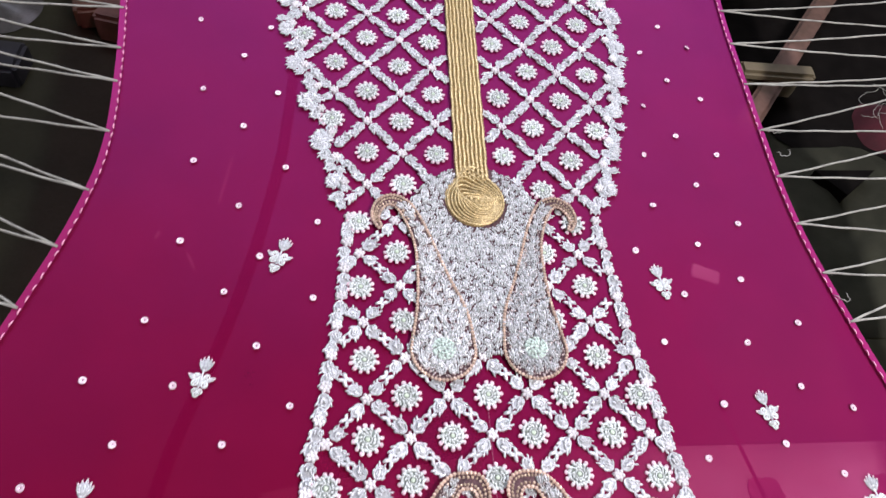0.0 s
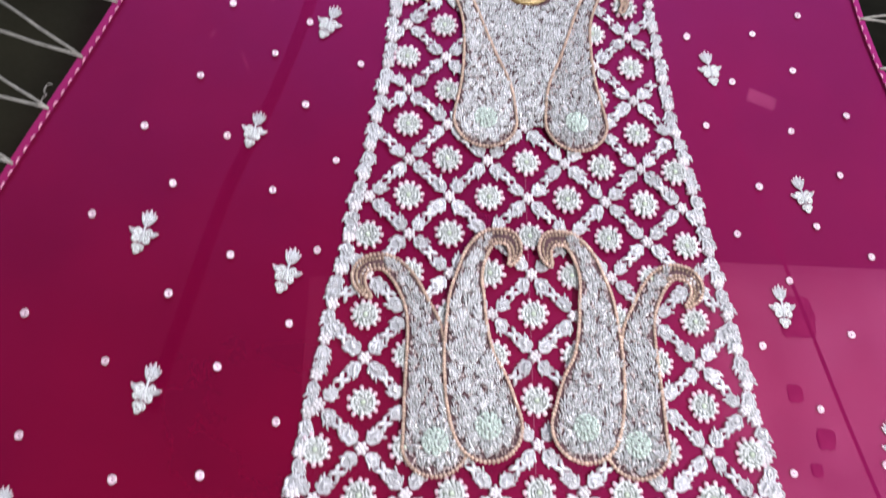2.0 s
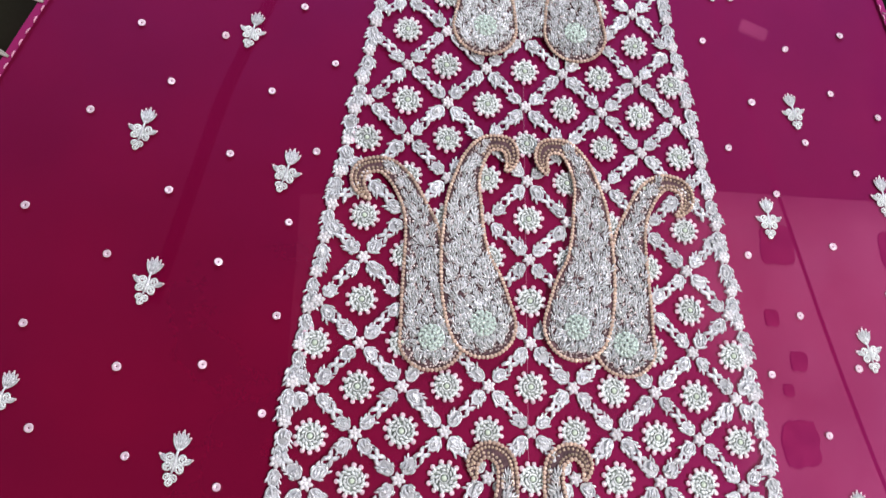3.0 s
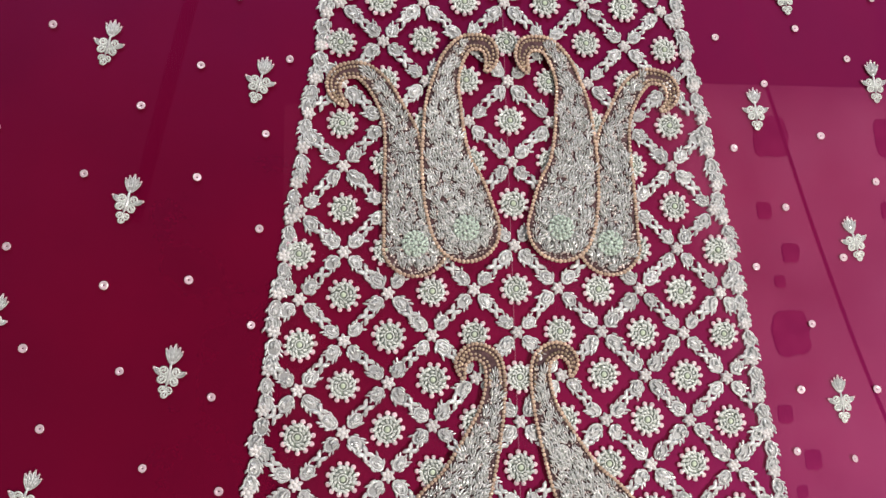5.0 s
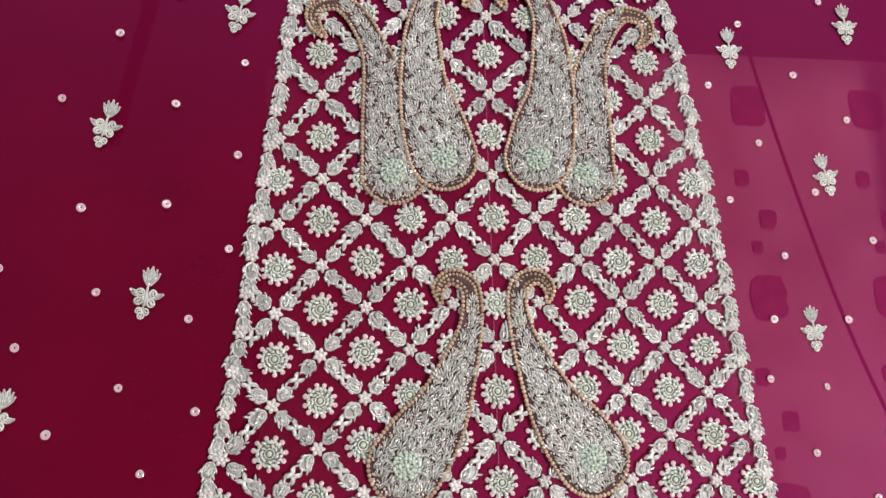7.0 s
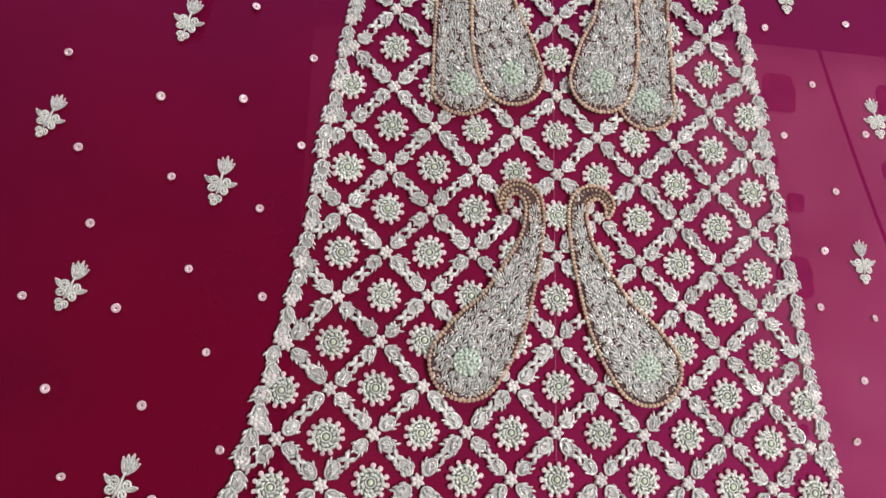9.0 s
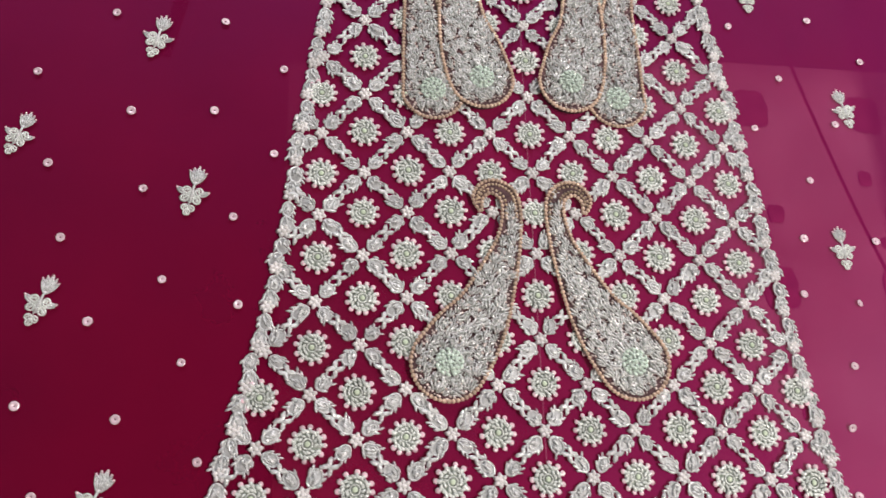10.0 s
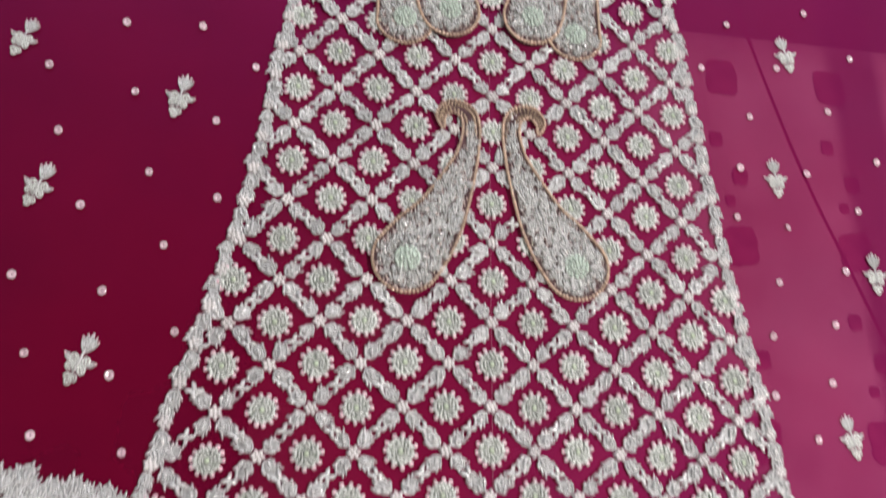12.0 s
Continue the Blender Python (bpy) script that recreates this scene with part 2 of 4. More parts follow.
box(north, (wx0 + wx1) / 2, Y1 + WALL / 2, (FLOOR + wz0) / 2, wx1 - wx0, WALL, wz0 - FLOOR)
box(north, (wx0 + wx1) / 2, Y1 + WALL / 2, (TOP + wz1) / 2, wx1 - wx0, WALL, TOP - wz1)
solid("wall_north", north, PLASTER, "plain plastered workshop wall with an added, unseen window opening", "wall", "structure")
solid("ceiling", box(Shape(), 0, (Y0 + Y1) / 2, TOP + 0.05, X1 - X0 + 2 * WALL, Y1 - Y0 + 2 * WALL, 0.1), PLASTER, "plain dull plastered ceiling", "ceiling", "structure")
# Housing for the added lamp, never in view.
lamp = thing("added_ceiling_lamp", "added white tube lamp housing under the ceiling, out of view", "lamp", (0.9, -1.1, TOP))
part("housing", box(Shape(), 0, 0, -0.05, 0.14, 1.3, 0.1, 0.01), LAMP_WHITE, lamp)

# ---- what lies on the floor under the frame ----
rnd0 = random.Random(2)
sheet = Shape()
NX, NY = 26, 26
for j in range(NY + 1):
    for i in range(NX + 1):
        u, v = i / NX, j / NY
        x, y = -0.187 + 1.10 * u, -0.048 - 0.005 * u - 0.9 * v - 0.04 * max(0.0, 0.25 - u) * 4 * (1 - v)
        sheet.v.append((x, y, FLOOR + 0.004 + 0.002 * noise.noise(Vector((x * 5, y * 5, 3)))))
for j in range(NY):
    for i in range(NX):
        a = j * (NX + 1) + i
        sheet.f.append((a + NX + 1, a + NX + 2, a + 1, a))
paper = solid("floor_sheet", sheet, PAPER, "large pale printed sheet lying flat on the floor", "sheet", smooth=True)
mod = paper.modifiers.new("thickness", "SOLIDIFY")
mod.thickness = 0.001


PRINT = material("printed_patch", (0.21, 0.075, 0.13), 0.8, 0.0, 0.3, 40.0, 0.2, per_object=0.1)
for gx in range(3):
    for gy in range(4):
        for size, ox, oy in ((0.054, 0.0, 0.0), (0.021, -0.018, -0.092), (0.024, 0.010, -0.143), (0.015, -0.007, -0.178)):
            x, y = 0.398 + 0.160 * gx + ox, -0.119 - 0.238 * gy + oy
            if y < -0.8:
                continue
            patch = Shape()
            rim = []
            for k in range(28):
                a = 2 * math.pi * k / 28
                flat = (abs(math.cos(a)) ** 4 + abs(math.sin(a)) ** 4) ** -0.25
                wob = 1 + 0.16 * noise.noise(Vector((2 * math.cos(a), 2 * math.sin(a), 3 * gx + 5 * gy + 90 * size))) + 0.05 * rnd0.uniform(-1, 1)
                rim.append((size * 0.48 * flat * wob * math.cos(a) * 0.85, size * 0.48 * flat * wob * math.sin(a)))
            patch.add([(px, py, z) for z in (0.0, 0.0008) for px, py in rim], [tuple(range(28, 56))] + [(k, (k + 1) % 28, 28 + (k + 1) % 28, 28 + k) for k in range(28)])
            part("printed_blot", patch, PRINT, paper, "dark printed blot", m=Matrix.Translation((x, y, FLOOR + 0.0058)), smooth=False)


def board(name, label, category, x, y, z, sx, sy, sz, turn, mat):
    return solid(name, box(Shape(), x, y, z, sx, sy, sz, 0.006, radians(turn)), mat, label, category)


board("wooden_pole", "red painted wooden pole lying on the floor", "pole", 0.69, 0.65, FLOOR + 0.025, 0.034, 0.56, 0.04, -38.5, RED_WOOD)
board("wooden_plank", "short pale wooden plank with rounded corners", "plank", 0.598, 0.543, FLOOR + 0.050, 0.13, 0.030, 0.020, -2, PALE_WOOD)
board("wooden_plank", "thin pale wooden batten under a plank", "plank", 0.592, 0.546, FLOOR + 0.020, 0.11, 0.024, 0.040, -2, PALE_WOOD)
board("wooden_block", "small brown wooden block on the cement floor", "wood block", -0.475, 0.66, FLOOR + 0.02, 0.06, 0.09, 0.04, 12, WOOD)
board("wooden_block", "worn reddish wooden block on the cement floor", "wood block", -0.435, 0.62, FLOOR + 0.025, 0.045, 0.07, 0.05, -14, RED_WOOD)
board("black_box", "small black plastic box on the floor", "box", -0.60, 0.52, FLOOR + 0.02, 0.11, 0.06, 0.04, -6, BLACK)


def rumple(name, label, category, cx, cy, rx, ry, height, mat, seed, z0=FLOOR):
    s = Shape()
    n, rings = 40, 14
    s.v.append((cx, cy, z0 + height))
    for k in range(1, rings + 1):
        u = k / rings
        for a in range(n):
            t = 2 * math.pi * a / n
            w = 1 + 0.22 * noise.noise(Vector((math.cos(t) * 1.7, math.sin(t) * 1.7, seed)))
            x, y = cx + rx * u * w * math.cos(t), cy + ry * u * w * math.sin(t)
            fold = noise.noise(Vector((x * 14, y * 14, seed))) * 0.5 + noise.noise(Vector((x * 34, y * 34, seed))) * 0.25
            s.v.append((x, y, z0 + 0.002 + (1 - u ** 2) * height * max(0.15, 0.7 + fold)))
    for a in range(n):
        s.f.append((0, 1 + a, 1 + (a + 1) % n))
    for k in range(rings - 1):
        for a in range(n):
            p, q = 1 + k * n + a, 1 + k * n + (a + 1) % n
            s.f.append((p, p + n, q + n, q))
    return solid(name, s, mat, label, category, smooth=True)


rumple("floor_cloth", "rumpled grey cloth lying on the floor", "cloth", 0.70, 0.255, 0.22, 0.17, 0.04, GREY_CLOTH, 2.0)
# Black sheet added to darken the floor, which the window lights too strongly.
rumple("dark_cloth", "flat black sheet added to darken the floor", "cloth", 0.86, 0.62, 0.36, 0.24, 0.008, MATT_BLACK, 3.0)
rumple("cloth_scrap", "maroon cloth scrap with loose white threads", "cloth scrap", 0.80, 0.47, 0.07, 0.06, 0.05, MAROON, 5.0)
rumple("plastic_bag", "crumpled pale translucent plastic bag on the floor", "bag", -0.64, 0.66, 0.09, 0.07, 0.04, PLASTIC, 8.0)
board("paper_scrap", "small pale paper scrap lying under the cloth", "paper scrap", 0.403, 0.191, FLOOR + 0.002, 0.040, 0.022, 0.004, -22, PAPER)
wedge = Shape()
wedge.add([(0.600, 0.347, FLOOR + 0.045), (0.700, 0.350, FLOOR + 0.045), (0.630, 0.297, FLOOR + 0.052), (0.600, 0.347, FLOOR), (0.700, 0.350, FLOOR), (0.630, 0.297, FLOOR)],
          [(2, 1, 0), (3, 4, 5), (0, 1, 4, 3), (1, 2, 5, 4), (2, 0, 3, 5)])
solid("cloth_corner", wedge, MATT_BLACK, "dark folded cloth corner on the floor", "cloth corner")


def curl(x, y, z, size, turn, seed):
    """A loose frayed thread end."""
    r = random.Random(seed)
    pts, px, py, a = [], x, y, turn
    for k in range(14):
        pts.append((px, py, z + 0.0007 + 0.002 * math.sin(k * 0.9 + seed) ** 2))
        a += r.uniform(-0.7, 0.9)
        px, py = px + size / 13 * math.cos(a), py + size / 13 * math.sin(a)
    s = Shape()
    tube(s, pts, 0.00042, 5)
    solid("loose_thread", s, COTTON, "thin curled loose white thread end", "thread", group="loose threads", smooth=True)


for k in range(7):
    curl(0.770 + 0.010 * (k % 3), 0.445 + 0.012 * k, FLOOR + 0.050, 0.07, 0.6 + 0.5 * k, 20 + k)
for k, (x, y, turn) in enumerate(((0.296, 0.146, -0.6), (0.297, 0.120, -0.4), (-0.352, -0.086, 1.7), (-0.41, 0.055, 2.4), (-0.43, 0.050, 0.5), (0.310, -0.03, -0.8))):
    curl(x, y, H + 0.001, 0.022, turn, 40 + k)
for k, (x, y, a, ln) in enumerate(((-0.290, 0.204, 1.98, 0.028), (-0.257, 0.335, 1.42, 0.080), (-0.335, 0.243, 1.2, 0.014), (-0.305, 0.634, 2.05, 0.075))):
    s = Shape()
    box(s, x, y, FLOOR + 0.003, ln, 0.0045, 0.004, 0.001, a)
    solid("straw", s, PAPER, "thin pale straw on the dark floor", "straw", group="straws on the floor")

# ---- wooden embroidery frame ----
BAR_X, BAR_S = 0.64, 0.06
frame_thing = thing("embroidery_frame", "low wooden embroidery frame standing on the floor", "frame", (0, 0, FLOOR))
hz = H - FLOOR
for x in (-BAR_X, BAR_X):
    part("side_bar", box(Shape(), x, -0.2, hz - 0.02, BAR_S, 2.3, 0.06, 0.008), WOOD, frame_thing)
    for y in (-1.25, 0.85):
        part("leg", box(Shape(), x, y, (hz - 0.05) / 2, 0.07, 0.07, hz - 0.05, 0.006), WOOD, frame_thing)
for y in (-1.25, 0.85):
    part("cross_bar", box(Shape(), 0, y, hz + 0.036, 2 * BAR_X + 0.1, 0.05, 0.05, 0.008), WOOD, frame_thing)

# ---- the garment ----
LEFT_Y = (0.83, 0.28, 0.214, 0.15, 0.10, 0.06, 0.008, -0.043, -0.089, -0.133, -0.4, -1.2)
LEFT_X = (-0.37, -0.311, -0.304, -0.2995, -0.2985, -0.304, -0.3175, -0.335, -0.351, -0.366, -0.445, -0.62)
RIGHT_Y = (0.83, 0.323, 0.263, 0.147, 0.092, 0.04, -0.01, -0.056, -0.103, -0.4, -1.2)
RIGHT_X = (0.36, 0.300, 0.296, 0.2935, 0.2925, 0.2945, 0.301, 0.310, 0.319, 0.395, 0.58)


def along(y, ys, xs):
    """A smoothed line through (xs, ys), ys falling."""
    a, b = tuple(reversed(ys)), tuple(reversed(xs))
    return sum(float(np.interp(y + d, a, b)) for d in (-0.022, -0.011, 0.0, 0.011, 0.022)) / 5


def edge_left(y):
    return along(y, LEFT_Y, LEFT_X)


def edge_right(y):
    return along(y, RIGHT_Y, RIGHT_X)


def sag(x, y):
    return 0.0012 * noise.noise(Vector((x * 7, y * 7, 1))) + 0.0004 * noise.noise(Vector((x * 25, y * 25, 2)))


garment = thing("tunic_piece", "magenta sheer tunic fabric with silver and gold hand embroidery", "garment", (0, 0, H))
cloth = Shape()
NU, NV, YT, YB = 70, 190, 0.83, -1.22
for j in range(NV + 1):
    y = YT + (YB - YT) * j / NV
    a, b = edge_left(y), edge_right(y)
    for i in range(NU + 1):
        x = a + (b - a) * i / NU
        cloth.v.append((x, y, sag(x, y) - 0.0014))
for j in range(NV):
    for i in range(NU):
        k = j * (NU + 1) + i
        cloth.f.append((k + NU + 1, k + NU + 2, k + 1, k))
part("cloth", cloth, CLOTH, garment, "sheer glossy magenta organza")


def ribbon(points, width, z):
    s = Shape()
    n = len(points)
    for i, (x, y) in enumerate(points):
        p, q = points[max(i - 1, 0)], points[min(i + 1, n - 1)]
        d = Vector((q[0] - p[0], q[1] - p[1])).normalized()
        for k in (-0.5, 0.5):
            s.v.append((x - d.y * width * k, y + d.x * width * k, z + sag(x, y)))
        if i:
            s.f.append((2 * i - 2, 2 * i - 1, 2 * i + 1, 2 * i))
    return s


def skirt_line(y):
    return -0.0020 + 0.004 * y


def steps(a, b, n):
    return [a + (b - a) * i / (n - 1) for i in range(n)]


part("hem_fold", ribbon([(edge_left(y) + 0.0035, y) for y in steps(0.6, -1.0, 160)], 0.0060, 0.0008), HEM, garment, "folded pink hem along the edge")
part("hem_fold", ribbon([(edge_right(y) - 0.0030, y) for y in steps(0.6, -1.0, 160)], 0.0056, 0.0008), HEM, garment, "folded pink hem along the edge")
SEAM_L = ((0.33, -0.142), (0.196, -0.149), (0.105, -0.155), (0.004, -0.172), (-0.067, -0.190), (-0.144, -0.216), (-0.309, -0.248), (-0.7, -0.33))
SEAM_R = ((0.02, 0.148), (-0.05, 0.160), (-0.183, 0.188), (-0.25, 0.2025), (-0.28, 0.209), (-0.318, 0.2185), (-0.356, 0.228), (-0.396, 0.239), (-0.435, 0.251), (-0.475, 0.2655), (-0.51, 0.279), (-0.7, 0.345))
for line, wide, y0, y1, lift, skin in ((SEAM_L, 0.0095, 0.3, -0.30, -0.0004, SEAM_SOFT), (SEAM_R, 0.0030, 0.0, -0.68, -0.0030, SEAM)):
    ys, xs = [p[0] for p in line], [p[1] for p in line]
    part("seam", ribbon([(along(y, ys, xs), y) for y in steps(y0, y1, 90)], wide, lift), skin, garment, "deep magenta stitched seam")

part("guide_thread", ribbon([(skirt_line(y), y) for y in steps(-0.12, -0.69, 60)], 0.0007, 0.0004), GUIDE, garment, "faint pale centre thread")

dash = Shape()
tube(dash, [(0, -0.0026, 0.0004), (0, -0.0012, 0.0010), (0, 0.0012, 0.0010), (0, 0.0026, 0.0004)], 0.00065, 5)
dash = dash.mesh("stitch", STITCH)
for side, inset in ((edge_left, 0.0064), (edge_right, -0.0056)):
    for k in range(64):
        y = 0.42 - 0.0095 * k
        turn = math.atan2(side(y - 0.004) - side(y + 0.004), 0.008)
        part("stitch", dash, None, garment, m=Matrix.Translation((side(y) + inset, y, 0.001 + sag(side(y), y))) @ Matrix.Rotation(turn + 0.12 * math.sin(k * 2.1), 4, "Z"))

# ---- embroidery elements, each lying on z = 0 with its base at the origin ----
rnd = random.Random(4)


def dome(s, cx, cy, rx, ry, height, lobes=0, bump=0.0, n=28, rings=6, turn=0.0, base=0.0):
    """A low padded mound, with lobes round its rim if asked."""
    k = len(s.v)
    s.v.append((cx, cy, base + height))
    for q in range(1, rings + 1):
        u = q / rings
        for a in range(n):
            t = 2 * math.pi * a / n
            w = 1 + bump * math.cos(lobes * t) * u * u
            x, y = rx * u * w * math.cos(t), ry * u * w * math.sin(t)
            z = height * math.sqrt(max(0.0, 1 - u * u)) if not lobes else height * (1 - u ** 4) * (0.72 + 0.28 * math.cos(lobes * t) * math.sin(math.pi * min(1, u * 1.1)))
            s.v.append((cx + x * math.cos(turn) - y * math.sin(turn), cy + x * math.sin(turn) + y * math.cos(turn), base + z))
    for a in range(n):
        s.f.append((k, k + 1 + a, k + 1 + (a + 1) % n))
    for q in range(rings - 1):
        for a in range(n):
            p, o = k + 1 + q * n + a, k + 1 + q * n + (a + 1) % n
            s.f.append((p, p + n, o + n, o))


def loop(s, cx, cy, rx, ry, z, r, n=16, sides=5, arch=0.0):
    """A closed oval of wire lying flat, its middle lifted by arch."""
    k = len(s.v)
    for a in range(n):
        t = 2 * math.pi * a / n
        c, d = math.cos(t), math.sin(t)
        for q in range(sides):
            w = 2 * math.pi * q / sides
            out = r * math.cos(w)
            s.v.append((cx + (rx + out) * c, cy + (ry + out) * d, z + arch * abs(c) + r * math.sin(w)))
    for a in range(n):
        for q in range(sides):
            b, o = (a + 1) % n, (q + 1) % sides
            s.f.append((k + a * sides + q, k + b * sides + q, k + b * sides + o, k + a * sides + o))


def flower_meshes(seed):
    """Round flower: separate rim beads, two wreaths of slanting coiled wire and a pearl in a groove."""
    r = random.Random(seed)
    petals, ring, eye = Shape(), Shape(), Shape()
    n = 12 if seed % 2 else 11
    dome(petals, 0, 0, 0.0084, 0.0084, 0.0012, n, 0.05, 36, 5)
    petals.mark(0)
    for k in range(n):
        a = 2 * math.pi * (k + r.uniform(-0.12, 0.12)) / n
        c, d = math.cos(a), math.sin(a)
        far = 0.0095 + r.uniform(-0.0003, 0.0003)
        bead(ring, far * c, far * d, 0.00165 * r.uniform(0.88, 1.12), 0.0010, 0.7)
        grain(petals, 0.0082 * c, 0.0082 * d, a + r.uniform(-0.3, 0.3), 0.0028, 0.00110, 0.0002)
    for count, rad, ln, thick, z in ((17, 0.0071, 0.0034, 0.00100, 0.0007), (11, 0.0047, 0.0030, 0.00090, 0.0013)):
        for k in range(count):
            a = 2 * math.pi * (k + r.uniform(-0.25, 0.25)) / count
            grain(petals, rad * math.cos(a), rad * math.sin(a), a + 0.95 + r.uniform(-0.35, 0.35), ln, thick, z + r.uniform(-0.0002, 0.0003))
    loop(petals, 0, 0, 0.0029, 0.0029, 0.0022, 0.0005, 14)
    bead(eye, 0, 0, 0.0017, 0.0024, 0.75)
    return petals.mesh("flower", PALE, under=SHADED_GROUND), ring.mesh("bead_ring", PINKBEAD), eye.mesh("centre_bead", PEARL)


def rosette_mesh():
    """Six round bumps about a seventh, as one moulded knot."""
    s = Shape()
    n, rings = 48, 9
    s.v.append((0, 0, 0.0030))
    for q in range(1, rings + 1):
        u = q / rings
        for a in range(n):
            t = 2 * math.pi * a / n
            rim = 0.0037 + 0.00075 * math.cos(6 * t)
            r = rim * u
            near_bump = min(math.hypot(r * math.cos(t) - 0.0027 * math.cos(b), r * math.sin(t) - 0.0027 * math.sin(b)) for b in [math.pi * k / 3 for k in range(6)])
            near_bump = min(near_bump, r)
            s.v.append((r * math.cos(t), r * math.sin(t), 0.0004 + 0.0030 * math.sqrt(max(0.0, 1 - (near_bump / 0.00148) ** 2)) if q < rings else 0.0))
    for a in range(n):
        s.f.append((0, 1 + a, 1 + (a + 1) % n))
    for q in range(rings - 1):
        for a in range(n):
            p, o = 1 + q * n + a, 1 + q * n + (a + 1) % n
            s.f.append((p, p + n, o + n, o))
    return s


def leaf_shape(length, width, seed=0):
    """An oval bud along +y from the origin: a wire outline with an inner coil over grey ground, fringed with short pointed blades."""
    r = random.Random(seed)
    s = Shape()
    dome(s, 0, length * 0.48, width * 0.40, length * 0.42, 0.0008, 0, 0, 14, 3)
    s.mark(0)
    loop(s, 0, length * 0.48, width * 0.40, length * 0.42, 0.0008, 0.00072, 14)
    if seed % 3 == 0:
        loop(s, r.uniform(-0.0006, 0.0006), length * (0.48 + r.uniform(-0.06, 0.06)), width * 0.20, length * 0.23, 0.0014, 0.00062, 10)
    for k in range(4):
        grain(s, width * r.uniform(-0.22, 0.22), length * r.uniform(0.28, 0.68), math.pi / 2 + r.uniform(-0.8, 0.8), length * r.uniform(0.25, 0.42), 0.00078, 0.0009 + 0.0002 * k)
    bead(s, width * r.uniform(-0.2, 0.2), length * r.uniform(0.2, 0.4), 0.0009, 0.0018, 0.8, False)
    for side in (-1, 1):
        for u in (0.30, 0.62, 0.86):
            if r.random() < 0.85:
                lean = math.pi / 2 - side * r.uniform(0.25, 0.75)
                grain(s, side * width * (0.52 - 0.25 * abs(u - 0.5)), length * (u + r.uniform(-0.05, 0.05)), lean, length * r.uniform(0.26, 0.36), 0.00075, 0.0003)
    grain(s, r.uniform(-0.0008, 0.0008), length * 0.98, math.pi / 2 + r.uniform(-0.3, 0.3), length * 0.24, 0.0008, 0.0004)
    return s


def cross_shape():
    """Two crossed pairs of pointed wire blades with a bead on top."""
    s = Shape()
    for side in (-1, 1):
        for end in (-1, 1):
            a = math.pi / 2 * end + side * 0.62
            grain(s, 0.0020 * math.cos(a), 0.0020 * math.sin(a), a, 0.0060, 0.00140, 0.0003 if side > 0 else 0.0008, 0.0006 * side)
    grain(s, 0, 0, 0.0, 0.0042, 0.0009, 0.0006)
    bead(s, 0, 0, 0.0010, 0.0020, 0.8, False)
    return s


FLOWERS = [flower_meshes(k) for k in range(4)]
ROSETTE = rosette_mesh().mesh("rosette", ROSEBEAD)
LEAF_S = [leaf_shape(0.0116, 0.0085, k) for k in range(7)]
LEAVES = [s.mesh("leaf", SILVER) for s in LEAF_S]
CROSS_S = cross_shape()
CROSS = CROSS_S.mesh("cross_stitch", SILVER)


def spot(x, y, turn=0.0, size=1.0, lift=0.0):
    return Matrix.Translation((x, y, sag(x, y) + lift)) @ Matrix.Rotation(turn, 4, "Z") @ Matrix.Diagonal((size, size, size * 0.72, 1))


# ---- paisleys: a bent spine with a half-width at each knot ----
def spline(knots, n=12):
    out = []
    k = [knots[0]] + list(knots) + [knots[-1]]
    for i in range(1, len(k) - 2):
        for s in range(n):
            t = s / n
            out.append(tuple(0.5 * (2 * b + (c - a) * t + (2 * a - 5 * b + 4 * c - d) * t * t + (3 * b - a - 3 * c + d) * t ** 3)
                             for a, b, c, d in zip(k[i - 1], k[i], k[i + 1], k[i + 2])))
    return out + [tuple(knots[-1])]


def mirror(knots, axis):
    return [(2 * axis - x, y, w) for x, y, w in knots]


WAIST = ((-0.0754, 0.0282, 0.0024), (-0.0793, 0.0385, 0.0037), (-0.0753, 0.0503, 0.0051), (-0.066, 0.0556, 0.0056), (-0.056, 0.0496, 0.007), (-0.0471, 0.032, 0.0074), (-0.0405, 0.0095, 0.0087), (-0.0352, -0.0212, 0.0138), (-0.031, -0.0505, 0.0208), (-0.0317, -0.0782, 0.0249))
OUTER = ((-0.1118, -0.2211, 0.002), (-0.1158, -0.218, 0.0033), (-0.1198, -0.2121, 0.0048), (-0.1206, -0.2051, 0.0055), (-0.1173, -0.199, 0.0058), (-0.1107, -0.1961, 0.0061), (-0.1025, -0.1961, 0.0066), (-0.0944, -0.2017, 0.0077), (-0.0873, -0.2113, 0.0084), (-0.0808, -0.2248, 0.0092), (-0.0759, -0.2403, 0.012), (-0.0741, -0.2594, 0.0137), (-0.0739, -0.2804, 0.0148), (-0.0717, -0.2985, 0.0175), (-0.0677, -0.3159, 0.0224))
INNER = ((-0.0165, -0.1952, 0.0023), (-0.0134, -0.1889, 0.0045), (-0.0129, -0.1821, 0.0056), (-0.0164, -0.1754, 0.0064), (-0.0244, -0.174, 0.0063), (-0.0322, -0.1765, 0.0069), (-0.0402, -0.188, 0.0084), (-0.0447, -0.202, 0.0096), (-0.0469, -0.2186, 0.0127), (-0.0472, -0.2403, 0.0149), (-0.0456, -0.2617, 0.0179), (-0.041, -0.2802, 0.022), (-0.0364, -0.2984, 0.0234), (-0.034, -0.3057, 0.0234))
